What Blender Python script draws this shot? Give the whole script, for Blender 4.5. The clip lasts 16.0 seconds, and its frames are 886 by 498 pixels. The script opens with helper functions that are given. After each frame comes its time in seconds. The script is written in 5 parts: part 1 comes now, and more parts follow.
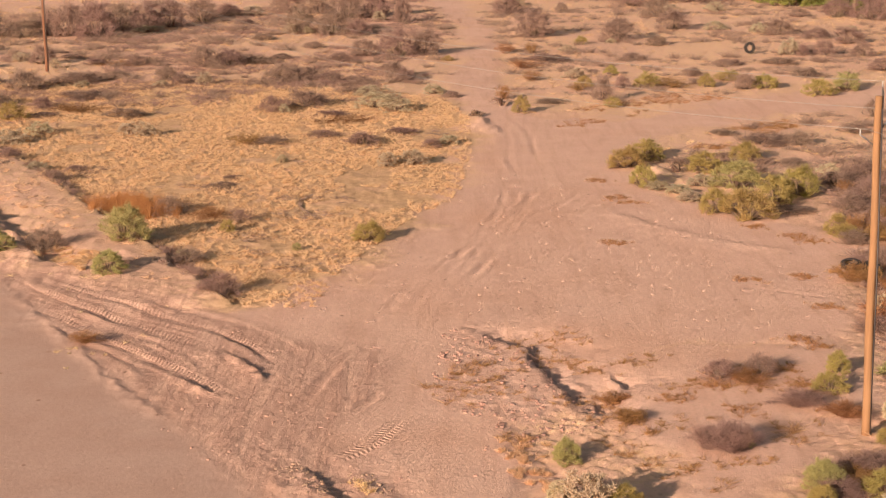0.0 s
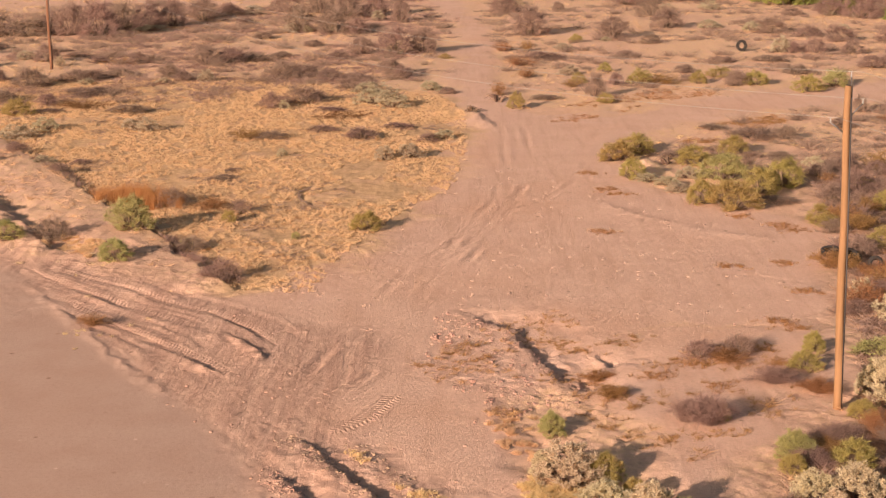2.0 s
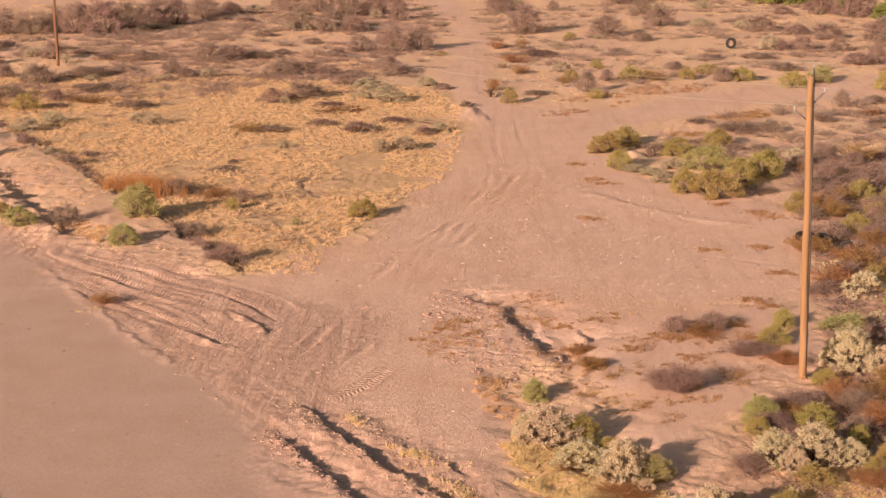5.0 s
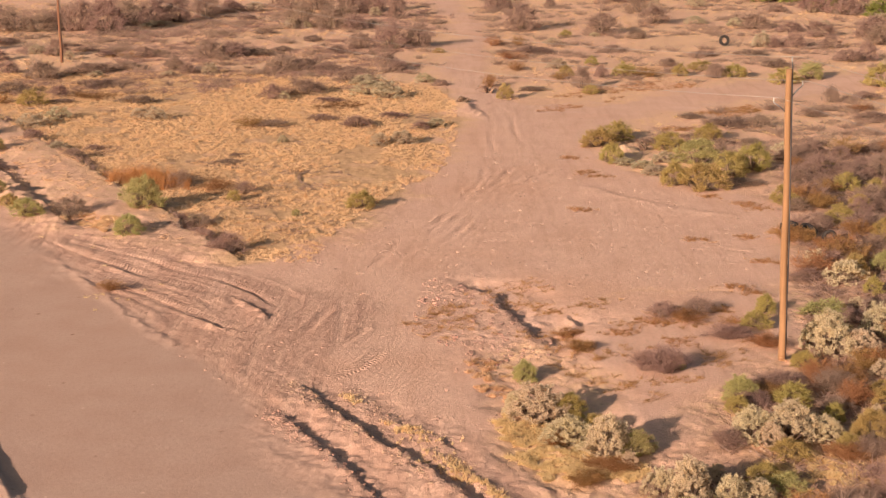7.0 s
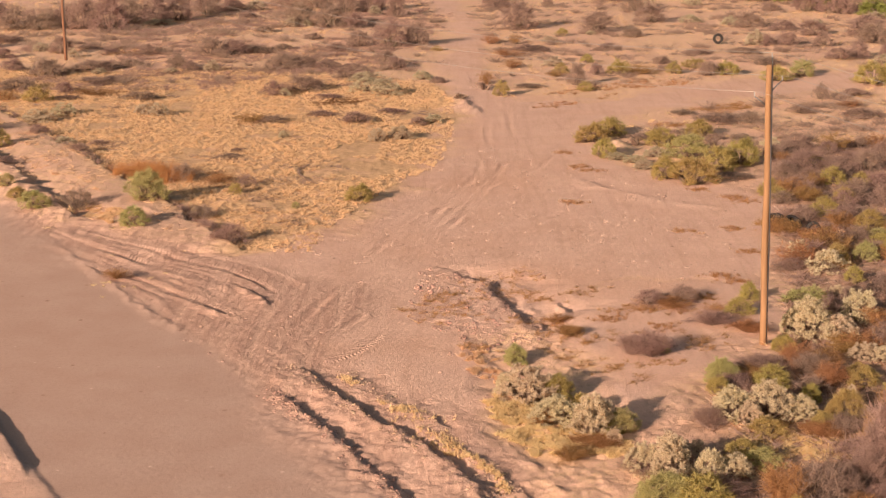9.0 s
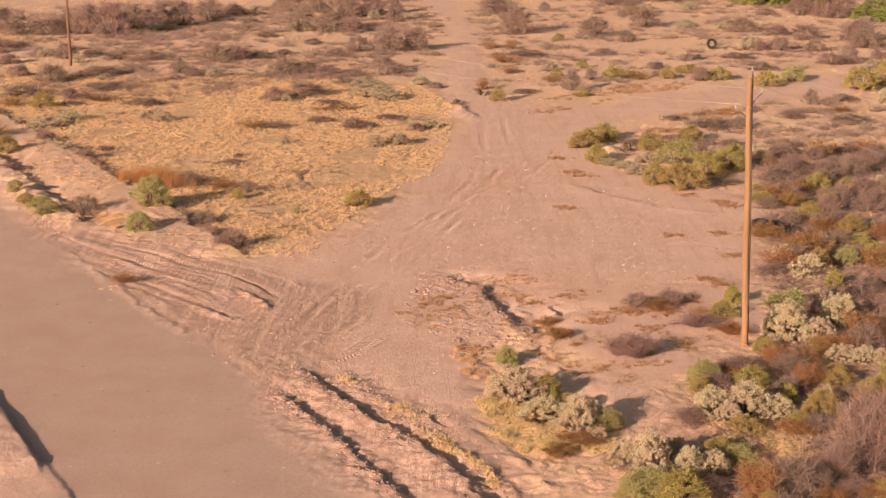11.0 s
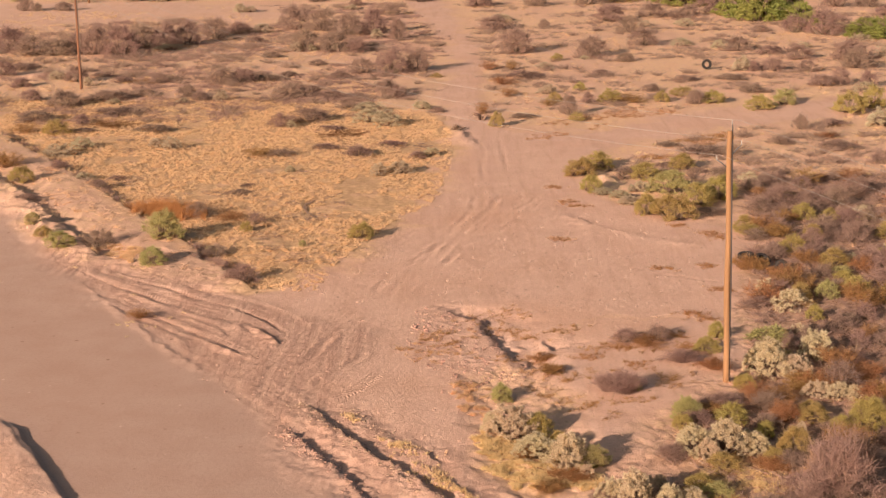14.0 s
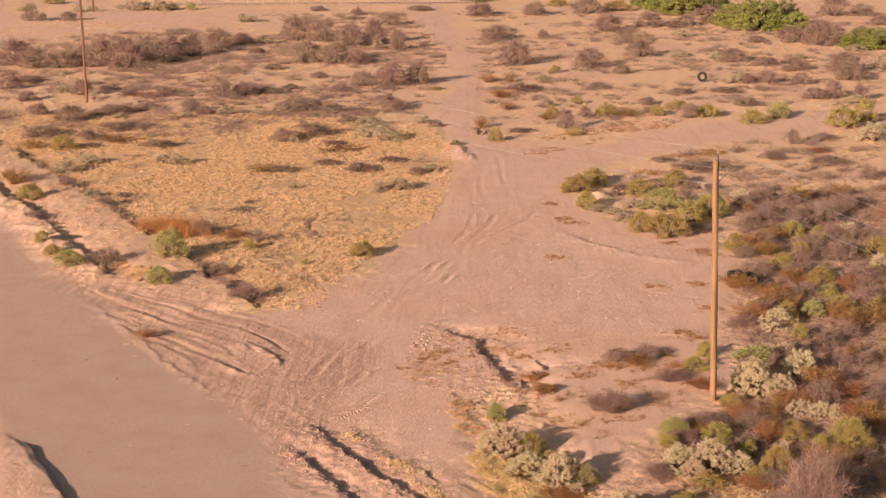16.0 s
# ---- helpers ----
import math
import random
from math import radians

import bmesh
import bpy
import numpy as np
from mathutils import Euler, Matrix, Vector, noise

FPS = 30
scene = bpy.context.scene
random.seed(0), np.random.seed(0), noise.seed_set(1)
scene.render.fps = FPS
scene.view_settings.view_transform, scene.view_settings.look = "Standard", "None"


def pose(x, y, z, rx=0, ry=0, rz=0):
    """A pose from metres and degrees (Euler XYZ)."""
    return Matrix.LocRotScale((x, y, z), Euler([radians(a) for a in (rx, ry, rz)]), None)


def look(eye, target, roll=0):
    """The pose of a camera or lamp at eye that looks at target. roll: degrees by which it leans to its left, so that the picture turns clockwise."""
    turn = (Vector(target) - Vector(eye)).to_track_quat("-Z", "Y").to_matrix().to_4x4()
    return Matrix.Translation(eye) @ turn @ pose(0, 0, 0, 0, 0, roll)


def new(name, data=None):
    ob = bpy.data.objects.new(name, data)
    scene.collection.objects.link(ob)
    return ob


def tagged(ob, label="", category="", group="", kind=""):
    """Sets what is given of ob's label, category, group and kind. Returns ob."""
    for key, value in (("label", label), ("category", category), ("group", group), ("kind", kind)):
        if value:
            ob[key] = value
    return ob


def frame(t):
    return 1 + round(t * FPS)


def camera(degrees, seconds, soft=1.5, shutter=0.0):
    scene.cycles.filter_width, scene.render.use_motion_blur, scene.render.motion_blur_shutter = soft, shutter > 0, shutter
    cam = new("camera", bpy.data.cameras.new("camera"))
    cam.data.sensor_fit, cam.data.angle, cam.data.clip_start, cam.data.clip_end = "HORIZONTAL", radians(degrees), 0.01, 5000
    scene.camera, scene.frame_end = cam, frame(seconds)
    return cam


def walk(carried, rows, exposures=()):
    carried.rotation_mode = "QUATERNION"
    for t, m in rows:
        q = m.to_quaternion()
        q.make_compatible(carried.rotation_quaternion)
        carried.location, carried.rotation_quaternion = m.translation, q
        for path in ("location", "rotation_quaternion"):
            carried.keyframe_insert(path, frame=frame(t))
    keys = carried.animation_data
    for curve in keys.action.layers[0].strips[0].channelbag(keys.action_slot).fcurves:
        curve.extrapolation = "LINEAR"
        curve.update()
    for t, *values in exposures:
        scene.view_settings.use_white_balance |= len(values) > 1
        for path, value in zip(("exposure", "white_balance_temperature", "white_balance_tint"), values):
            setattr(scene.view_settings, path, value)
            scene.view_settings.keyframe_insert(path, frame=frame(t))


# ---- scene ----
cam = camera(30.0, 16.0, 1.4)

PATH = [
    (0, pose(0.000, 0.000, 19.000, 76.567, -0.073, 0.031)),
    (0.5, pose(0.108, -0.687, 19.013, 76.585, -0.085, 0.040)),
    (1, pose(0.184, -1.388, 19.019, 76.590, -0.031, 0.056)),
    (1.5, pose(0.257, -2.092, 19.030, 76.589, -0.038, 0.050)),
    (2, pose(0.337, -2.848, 19.044, 76.598, -0.007, 0.048)),
    (2.5, pose(0.434, -3.606, 19.088, 76.606, 0.003, 0.058)),
    (3, pose(0.500, -4.319, 19.112, 76.619, 0.002, 0.051)),
    (3.5, pose(0.550, -4.999, 19.142, 76.623, 0.004, 0.046)),
    (4, pose(0.595, -5.663, 19.174, 76.616, -0.004, 0.045)),
    (6.5, pose(0.875, -8.980, 19.338, 76.588, -0.028, 0.052)),
    (7, pose(0.936, -9.624, 19.380, 76.562, -0.022, 0.050)),
    (7.5, pose(0.977, -10.275, 19.419, 76.540, -0.035, 0.049)),
    (8, pose(1.046, -10.949, 19.456, 76.532, -0.028, 0.061)),
    (8.5, pose(1.117, -11.623, 19.489, 76.521, -0.023, 0.073)),
    (9, pose(1.188, -12.282, 19.563, 76.533, -0.049, 0.068)),
    (11.5, pose(1.525, -15.706, 20.924, 76.482, 0.018, 0.103)),
    (12, pose(1.586, -16.340, 21.390, 76.470, 0.080, 0.121)),
    (12.5, pose(1.615, -16.950, 21.874, 76.471, 0.090, 0.131)),
    (13, pose(1.640, -17.538, 22.371, 76.456, 0.112, 0.156)),
    (13.5, pose(1.676, -18.116, 22.897, 76.448, 0.139, 0.169)),
    (14, pose(1.711, -18.703, 23.419, 76.446, 0.150, 0.185)),
    (14.5, pose(1.765, -19.297, 23.928, 76.463, 0.141, 0.192)),
    (15, pose(1.828, -19.901, 24.379, 76.449, 0.177, 0.202)),
    (15.5, pose(1.892, -20.530, 24.814, 76.432, 0.184, 0.219)),
    (16, pose(1.954, -21.211, 25.226, 76.418, 0.204, 0.238)),
]
walk(cam, PATH, [(0.0, 0.62), (16.0, 0.62)])

# ---- light ----
SUN_ELEVATION, SHADOW_TURN = radians(16.5), radians(52.0)
world = bpy.data.worlds.new("world")
scene.world = world
world.use_nodes = True
sky = world.node_tree.nodes.new("ShaderNodeTexSky")
sky.sky_type, sky.sun_disc = "NISHITA", False
sky.air_density, sky.dust_density, sky.ozone_density = 1.0, 4.5, 0.6
sky.sun_elevation, sky.sun_rotation = SUN_ELEVATION, radians(218.0)
backdrop_node = world.node_tree.nodes["Background"]
backdrop_node.inputs["Strength"].default_value = 0.053
world.node_tree.links.new(sky.outputs["Color"], backdrop_node.inputs["Color"])
sun = new("sun", bpy.data.lights.new("sun", "SUN"))
sun.data.energy, sun.data.angle, sun.data.color = 5.0, radians(0.6), (1.0, 0.75, 0.62)
aim = Vector((math.cos(SHADOW_TURN), math.sin(SHADOW_TURN), -math.tan(SUN_ELEVATION)))
sun.matrix_world = look((0, 0, 60), Vector((0, 0, 60)) + aim)


# ---- materials ----
def surface(name, color, rough=0.9, vary=0.25, grain=6.0, bump=0.3, depth=0.02, by="object", metal=0.0, coarse=0.35, stretch=1.0, thin=0.0):
    """A matte natural surface: a base colour, blotches at two scales, a per-object or per-island shift and a fine relief."""
    m = bpy.data.materials.new(name)
    m.use_nodes = True
    n, k = m.node_tree.nodes, m.node_tree.links
    bsdf = n["Principled BSDF"]
    bsdf.inputs["Roughness"].default_value = rough
    bsdf.inputs["Metallic"].default_value = metal
    bsdf.inputs["Specular IOR Level"].default_value = 0.15 if metal == 0 else 0.5
    at = n.new("ShaderNodeNewGeometry")
    info = n.new("ShaderNodeObjectInfo")
    fine = n.new("ShaderNodeTexNoise")
    fine.inputs["Scale"].default_value, fine.inputs["Detail"].default_value = grain, 5
    squeeze = n.new("ShaderNodeVectorMath")
    squeeze.operation = "MULTIPLY"
    squeeze.inputs[1].default_value = (1, 1, stretch)
    k.new(at.outputs["Position"], squeeze.inputs[0])
    k.new(squeeze.outputs[0], fine.inputs["Vector"])
    big = n.new("ShaderNodeTexNoise")
    big.inputs["Scale"].default_value, big.inputs["Detail"].default_value = coarse, 3
    k.new(at.outputs["Position"], big.inputs["Vector"])
    source = info.outputs["Random"] if by == "object" else at.outputs["Random Per Island"]
    total = n.new("ShaderNodeMath")
    total.operation = "ADD"
    k.new(source, total.inputs[0])
    k.new(fine.outputs["Fac"], total.inputs[1])
    total2 = n.new("ShaderNodeMath")
    total2.operation = "ADD"
    k.new(total.outputs[0], total2.inputs[0])
    k.new(big.outputs["Fac"], total2.inputs[1])
    span = n.new("ShaderNodeMapRange")
    span.inputs["From Min"].default_value, span.inputs["From Max"].default_value = 0.6, 2.2
    span.inputs["To Min"].default_value, span.inputs["To Max"].default_value = 1 - vary, 1 + vary
    k.new(total2.outputs[0], span.inputs["Value"])
    shade = n.new("ShaderNodeHueSaturation")
    shade.inputs["Color"].default_value = (*color, 1)
    k.new(span.outputs[0], shade.inputs["Value"])
    hue = n.new("ShaderNodeMapRange")
    hue.inputs["To Min"].default_value, hue.inputs["To Max"].default_value = 0.485, 0.515
    k.new(info.outputs["Random"], hue.inputs["Value"])
    k.new(hue.outputs[0], shade.inputs["Hue"])
    k.new(shade.outputs[0], bsdf.inputs["Base Color"])
    if thin:
        see_through = n.new("ShaderNodeBsdfTranslucent")
        k.new(shade.outputs[0], see_through.inputs["Color"])
        both = n.new("ShaderNodeMixShader")
        both.inputs[0].default_value = thin
        k.new(bsdf.outputs[0], both.inputs[1])
        k.new(see_through.outputs[0], both.inputs[2])
        k.new(both.outputs[0], n["Material Output"].inputs["Surface"])
    if bump:
        relief = n.new("ShaderNodeBump")
        relief.inputs["Strength"].default_value, relief.inputs["Distance"].default_value = bump, depth
        k.new(fine.outputs["Fac"], relief.inputs["Height"])
        k.new(relief.outputs[0], bsdf.inputs["Normal"])
    return m


def ground_surface():
    """Desert soil: pink sand, grey packed gravel on the road, ochre straw litter on the field, with pebbles and stains."""
    m = bpy.data.materials.new("desert_soil")
    m.use_nodes = True
    n, k = m.node_tree.nodes, m.node_tree.links
    bsdf = n["Principled BSDF"]
    bsdf.inputs["Roughness"].default_value, bsdf.inputs["Specular IOR Level"].default_value = 0.95, 0.1
    place = n.new("ShaderNodeNewGeometry")
    zones = n.new("ShaderNodeAttribute")
    zones.attribute_name = "zones"
    split = n.new("ShaderNodeSeparateColor")
    k.new(zones.outputs["Color"], split.inputs["Color"])

    def noisy(scale, detail=4.0, rough=0.55):
        t = n.new("ShaderNodeTexNoise")
        t.inputs["Scale"].default_value, t.inputs["Detail"].default_value, t.inputs["Roughness"].default_value = scale, detail, rough
        k.new(place.outputs["Position"], t.inputs["Vector"])
        return t.outputs["Fac"]

    def ranged(value, low, high, to_low=0.0, to_high=1.0):
        r = n.new("ShaderNodeMapRange")
        for s, v in (("From Min", low), ("From Max", high), ("To Min", to_low), ("To Max", to_high)):
            r.inputs[s].default_value = v
        k.new(value, r.inputs["Value"])
        return r.outputs[0]

    def mixed(fac, a, b, blend="MIX"):
        x = n.new("ShaderNodeMix")
        x.data_type, x.blend_type = "RGBA", blend
        if isinstance(fac, float):
            x.inputs[0].default_value = fac
        else:
            k.new(fac, x.inputs[0])
        for socket, v in ((x.inputs[6], a), (x.inputs[7], b)):
            if isinstance(v, tuple):
                socket.default_value = (*v, 1)
            else:
                k.new(v, socket)
        return x.outputs[2]

    def times(a, b):
        x = n.new("ShaderNodeMath")
        x.operation = "MULTIPLY"
        for i, v in enumerate((a, b)):
            if isinstance(v, float):
                x.inputs[i].default_value = v
            else:
                k.new(v, x.inputs[i])
        return x.outputs[0]

    wide, patch, clod, grit = noisy(0.09, 4), noisy(0.45, 5), noisy(2.2, 5, 0.65), noisy(16.0, 4, 0.75)
    lump = noisy(6.0, 5, 0.7)
    along = n.new("ShaderNodeVectorMath")
    along.operation = "MULTIPLY"
    along.inputs[1].default_value = (1.6, 0.14, 1.0)
    k.new(place.outputs["Position"], along.inputs[0])
    driven = n.new("ShaderNodeTexNoise")
    driven.inputs["Scale"].default_value, driven.inputs["Detail"].default_value, driven.inputs["Distortion"].default_value = 1.0, 5, 0.6
    k.new(along.outputs[0], driven.inputs["Vector"])
    wild = mixed(ranged(patch, 0.42, 0.62), SOIL, LITTER)
    wild = mixed(ranged(clod, 0.48, 0.58, 0.0, 0.6), wild, LITTER)
    wild = mixed(ranged(wide, 0.40, 0.56), wild, mixed(ranged(clod, 0.4, 0.6), SOIL, STRAW))
    sand = mixed(ranged(patch, 0.35, 0.7), SAND, SAND_PALE)
    sand = mixed(ranged(wide, 0.5, 0.68, 0.0, 0.6), sand, SAND_RED)
    sand = mixed(ranged(driven.outputs["Fac"], 0.50, 0.66, 0.0, 0.28), sand, (0.54, 0.295, 0.185))
    sand = mixed(ranged(driven.outputs["Fac"], 0.46, 0.34, 0.0, 0.2), sand, (0.74, 0.49, 0.35))
    straw = mixed(ranged(lump, 0.42, 0.56), STRAW_DARK, mixed(ranged(clod, 0.40, 0.58), STRAW_DARK, STRAW))
    straw = mixed(ranged(patch, 0.52, 0.70, 0.0, 0.5), straw, SOIL)
    road = mixed(ranged(patch, 0.35, 0.7), GRAVEL, GRAVEL_PALE)
    matted = n.new("ShaderNodeAttribute")
    matted.attribute_name = "matted"
    wild = mixed(times(matted.outputs["Fac"], ranged(clod, 0.36, 0.56, 0.35, 0.95)), wild, (0.36, 0.225, 0.15))
    color = mixed(split.outputs["Blue"], wild, straw)
    color = mixed(split.outputs["Green"], color, sand)
    color = mixed(split.outputs["Red"], color, road)
    color = mixed(times(zones.outputs["Alpha"], ranged(driven.outputs["Fac"], 0.36, 0.60, 0.35, 0.8)), color, (0.53, 0.325, 0.235))
    color = mixed(times(ranged(grit, 0.56, 0.72), 0.5), color, (0.24, 0.15, 0.11))
    color = mixed(times(ranged(grit, 0.40, 0.30), 0.3), color, (0.62, 0.46, 0.37))
    color = mixed(ranged(lump, 0.48, 0.72, 0.0, 0.32), color, (0.34, 0.21, 0.15))
    for scale, size, tone in ((0.75, 0.11, (0.27, 0.15, 0.10)), (0.9, 0.08, (0.74, 0.54, 0.43)), (0.33, 0.15, (0.35, 0.19, 0.12))):
        cell = n.new("ShaderNodeTexVoronoi")
        cell.inputs["Scale"].default_value = scale
        warp = n.new("ShaderNodeMix")
        warp.data_type, warp.blend_type = "RGBA", "ADD"
        warp.inputs[0].default_value = 0.10
        k.new(place.outputs["Position"], warp.inputs[6])
        tint = n.new("ShaderNodeTexNoise")
        tint.inputs["Scale"].default_value = 5.0
        k.new(place.outputs["Position"], tint.inputs["Vector"])
        k.new(tint.outputs["Color"], warp.inputs[7])
        k.new(warp.outputs[2], cell.inputs["Vector"])
        color = mixed(times(ranged(cell.outputs["Distance"], size * scale, size * scale * 0.5), ranged(patch, 0.40, 0.60, 0.15, 0.9)), color, tone)
    k.new(color, bsdf.inputs["Base Color"])
    height = n.new("ShaderNodeMath")
    height.operation = "MULTIPLY_ADD"
    k.new(lump, height.inputs[0])
    height.inputs[1].default_value = 1.6
    k.new(grit, height.inputs[2])

    def sum_of(a, b):
        x = n.new("ShaderNodeMath")
        for i, v in enumerate((a, b)):
            if isinstance(v, float):
                x.inputs[i].default_value = v
            else:
                k.new(v, x.inputs[i])
        return x.outputs[0]

    def math_of(kind, a):
        x = n.new("ShaderNodeMath")
        x.operation = kind
        k.new(a, x.inputs[0])
        return x.outputs[0]

    # tyre prints: two rows of slanted lugs along each track, worn away in places
    print_at = n.new("ShaderNodeAttribute")
    print_at.attribute_name = "tyre_track"
    lane = n.new("ShaderNodeSeparateXYZ")
    k.new(print_at.outputs["Vector"], lane.inputs[0])
    aside = math_of("ABSOLUTE", lane.outputs["X"])
    wave = math_of("SINE", sum_of(times(lane.outputs["Y"], 28.0), times(aside, 14.0)))
    row = times(ranged(aside, 0.05, 0.09), ranged(aside, 0.32, 0.28))
    lug = times(times(ranged(wave, -0.45, 0.45), row), lane.outputs["Z"])
    drift = times(zones.outputs["Alpha"], ranged(driven.outputs["Fac"], 0.35, 0.65))
    level_of = sum_of(height.outputs[0], sum_of(times(lug, 1.5), times(drift, 0.8)))
    relief = n.new("ShaderNodeBump")
    relief.inputs["Distance"].default_value = 0.05
    k.new(ranged(split.outputs["Red"], 0.0, 1.0, 0.65, 0.25), relief.inputs["Strength"])
    k.new(level_of, relief.inputs["Height"])
    k.new(relief.outputs[0], bsdf.inputs["Normal"])
    return m


SOIL, LITTER, STRAW, STRAW_DARK = (0.75, 0.47, 0.325), (0.71, 0.45, 0.30), (0.80, 0.54, 0.305), (0.58, 0.365, 0.195)
SAND, SAND_PALE, SAND_RED = (0.71, 0.453, 0.328), (0.77, 0.512, 0.38), (0.70, 0.415, 0.28)
GRAVEL, GRAVEL_PALE = (0.515, 0.338, 0.252), (0.555, 0.378, 0.288)
SOIL_MATERIAL = ground_surface()
TWIG = surface("dry_brown_twigs", (0.365, 0.25, 0.195), vary=0.24, grain=3.0, bump=0, by="island", thin=0.4)
STEM = surface("grey_brown_bark", (0.20, 0.14, 0.10), vary=0.3, grain=20.0)
RUST = surface("rust_dry_weed", (0.40, 0.22, 0.095), vary=0.35, grain=3.0, bump=0, by="island", thin=0.4)
SAGE = surface("grey_sage_leaf", (0.58, 0.485, 0.335), vary=0.1, grain=3.0, bump=0, by="island", thin=0.5)
PALE = surface("silver_saltbush_leaf", (0.67, 0.555, 0.378), vary=0.09, grain=3.0, bump=0, by="island", thin=0.5)
GREEN = surface("grey_green_leaf", (0.50, 0.445, 0.20), vary=0.12, grain=3.0, bump=0, by="island", thin=0.5)
OLIVE = surface("olive_yellow_leaf", (0.50, 0.395, 0.15), vary=0.14, grain=3.0, bump=0, by="island", thin=0.5)
LEAF = surface("mesquite_leaf", (0.33, 0.34, 0.10), vary=0.38, grain=2.0, bump=0, by="island", thin=0.5)
GOLDEN = surface("golden_dry_grass", (0.73, 0.525, 0.295), vary=0.2, grain=2.0, bump=0, by="island", thin=0.4)
STONE = surface("pale_stone", (0.36, 0.23, 0.165), vary=0.4, grain=12.0, by="island")
POLE_WOOD = surface("weathered_orange_pole_wood", (0.18, 0.09, 0.05), vary=0.8, grain=22.0, bump=0.5, depth=0.01, stretch=0.04)
STEEL = surface("galvanised_steel", (0.20, 0.19, 0.19), rough=0.6, vary=0.12, grain=30.0, bump=0.1, metal=0.8)
DARK_STEEL = surface("dark_weathered_steel", (0.08, 0.07, 0.065), rough=0.6, vary=0.2, grain=30.0, bump=0.1, metal=0.5)
ORANGE = surface("orange_dry_grass", (0.46, 0.215, 0.085), vary=0.3, grain=3.0, bump=0, by="island", thin=0.3)
PORCELAIN = surface("grey_porcelain", (0.36, 0.34, 0.31), rough=0.2, vary=0.05, grain=10.0, bump=0)
CABLE = surface("bare_aluminium_cable", (0.42, 0.38, 0.34), rough=0.5, vary=0.1, grain=5.0, bump=0, metal=0.3)
RUBBER = surface("dusty_black_rubber", (0.045, 0.038, 0.034), rough=0.75, vary=0.35, grain=8.0, bump=0.3)
DEAD_WOOD = surface("grey_dead_wood", (0.20, 0.13, 0.09), vary=0.3, grain=10.0, bump=0.6)
FENCE_WOOD = surface("grey_fence_board", (0.32, 0.24, 0.20), vary=0.25, grain=8.0, bump=0.4)


# ---- shared mesh code ----
def mesh_of(name, verts, faces, material, smooth=False):
    me = bpy.data.meshes.new(name)
    me.from_pydata([tuple(v) for v in verts], [], faces)
    me.materials.append(material)
    if smooth:
        me.polygons.foreach_set("use_smooth", np.ones(len(me.polygons), bool))
    me.update()
    return me


def soup(name, a, b, c, material):
    """A mesh of loose triangles from three arrays of corners."""
    pts = np.stack([a, b, c], 1).reshape(-1, 3).astype(np.float32)
    count = len(a)
    me = bpy.data.meshes.new(name)
    me.vertices.add(count * 3)
    me.vertices.foreach_set("co", pts.ravel())
    me.loops.add(count * 3)
    me.loops.foreach_set("vertex_index", np.arange(count * 3, dtype=np.int32))
    me.polygons.add(count)
    me.polygons.foreach_set("loop_start", np.arange(0, count * 3, 3, dtype=np.int32))
    me.update(calc_edges=True)
    me.materials.append(material)
    return me


def part(name, me, parent, label=""):
    ob = new(name, me)
    ob.parent = parent
    return tagged(ob, label)


def part_bm(name, bm, material, parent, label="", smooth=True):
    me = bpy.data.meshes.new(name)
    bm.to_mesh(me)
    bm.free()
    me.materials.append(material)
    me.polygons.foreach_set("use_smooth", np.full(len(me.polygons), smooth))
    return part(name, me, parent, label)


def tube(points, radii, sides=8, cap=True):
    """Vertices and faces of a tapered tube along a line of points."""
    verts, faces = [], []
    points = [Vector(p) for p in points]
    for i, p in enumerate(points):
        along = (points[min(i + 1, len(points) - 1)] - points[max(i - 1, 0)]).normalized()
        side = along.cross(Vector((0.3, 0.9, 0.2))).normalized()
        up = side.cross(along)
        for j in range(sides):
            a = 2 * math.pi * j / sides
            verts.append(p + (side * math.cos(a) + up * math.sin(a)) * radii[i])
    for i in range(len(points) - 1):
        for j in range(sides):
            q = (j + 1) % sides
            faces.append((i * sides + j, i * sides + q, (i + 1) * sides + q, (i + 1) * sides + j))
    if cap:
        faces.append(tuple(range(sides))[::-1])
        faces.append(tuple((len(points) - 1) * sides + j for j in range(sides)))
    return verts, faces


def tubes(name, lines, material, sides=6):
    verts, faces = [], []
    for points, radii in lines:
        v, f = tube(points, radii, sides)
        faces += [tuple(i + len(verts) for i in q) for q in f]
        verts += v
    return mesh_of(name, verts, faces, material, True)


# ---- ground ----
TABLES = {}


def value_noise(x, y, size, seed):
    if seed not in TABLES:
        TABLES[seed] = np.random.RandomState(seed).rand(256, 256)
    table = TABLES[seed]
    u, v = x / size, y / size
    i, j = np.floor(u).astype(int), np.floor(v).astype(int)
    fu, fv = u - i, v - j
    fu, fv = fu * fu * (3 - 2 * fu), fv * fv * (3 - 2 * fv)
    a, b = table[i % 256, j % 256], table[(i + 1) % 256, j % 256]
    c, d = table[i % 256, (j + 1) % 256], table[(i + 1) % 256, (j + 1) % 256]
    return (a * (1 - fu) + b * fu) * (1 - fv) + (c * (1 - fu) + d * fu) * fv - 0.5


def fractal(x, y, size, seed, octaves=4, gain=0.5):
    total, weight = 0.0, 1.0
    for o in range(octaves):
        total = total + weight * value_noise(x + 31.7 * o, y - 17.3 * o, size / 2 ** o, seed + o)
        weight *= gain
    return total


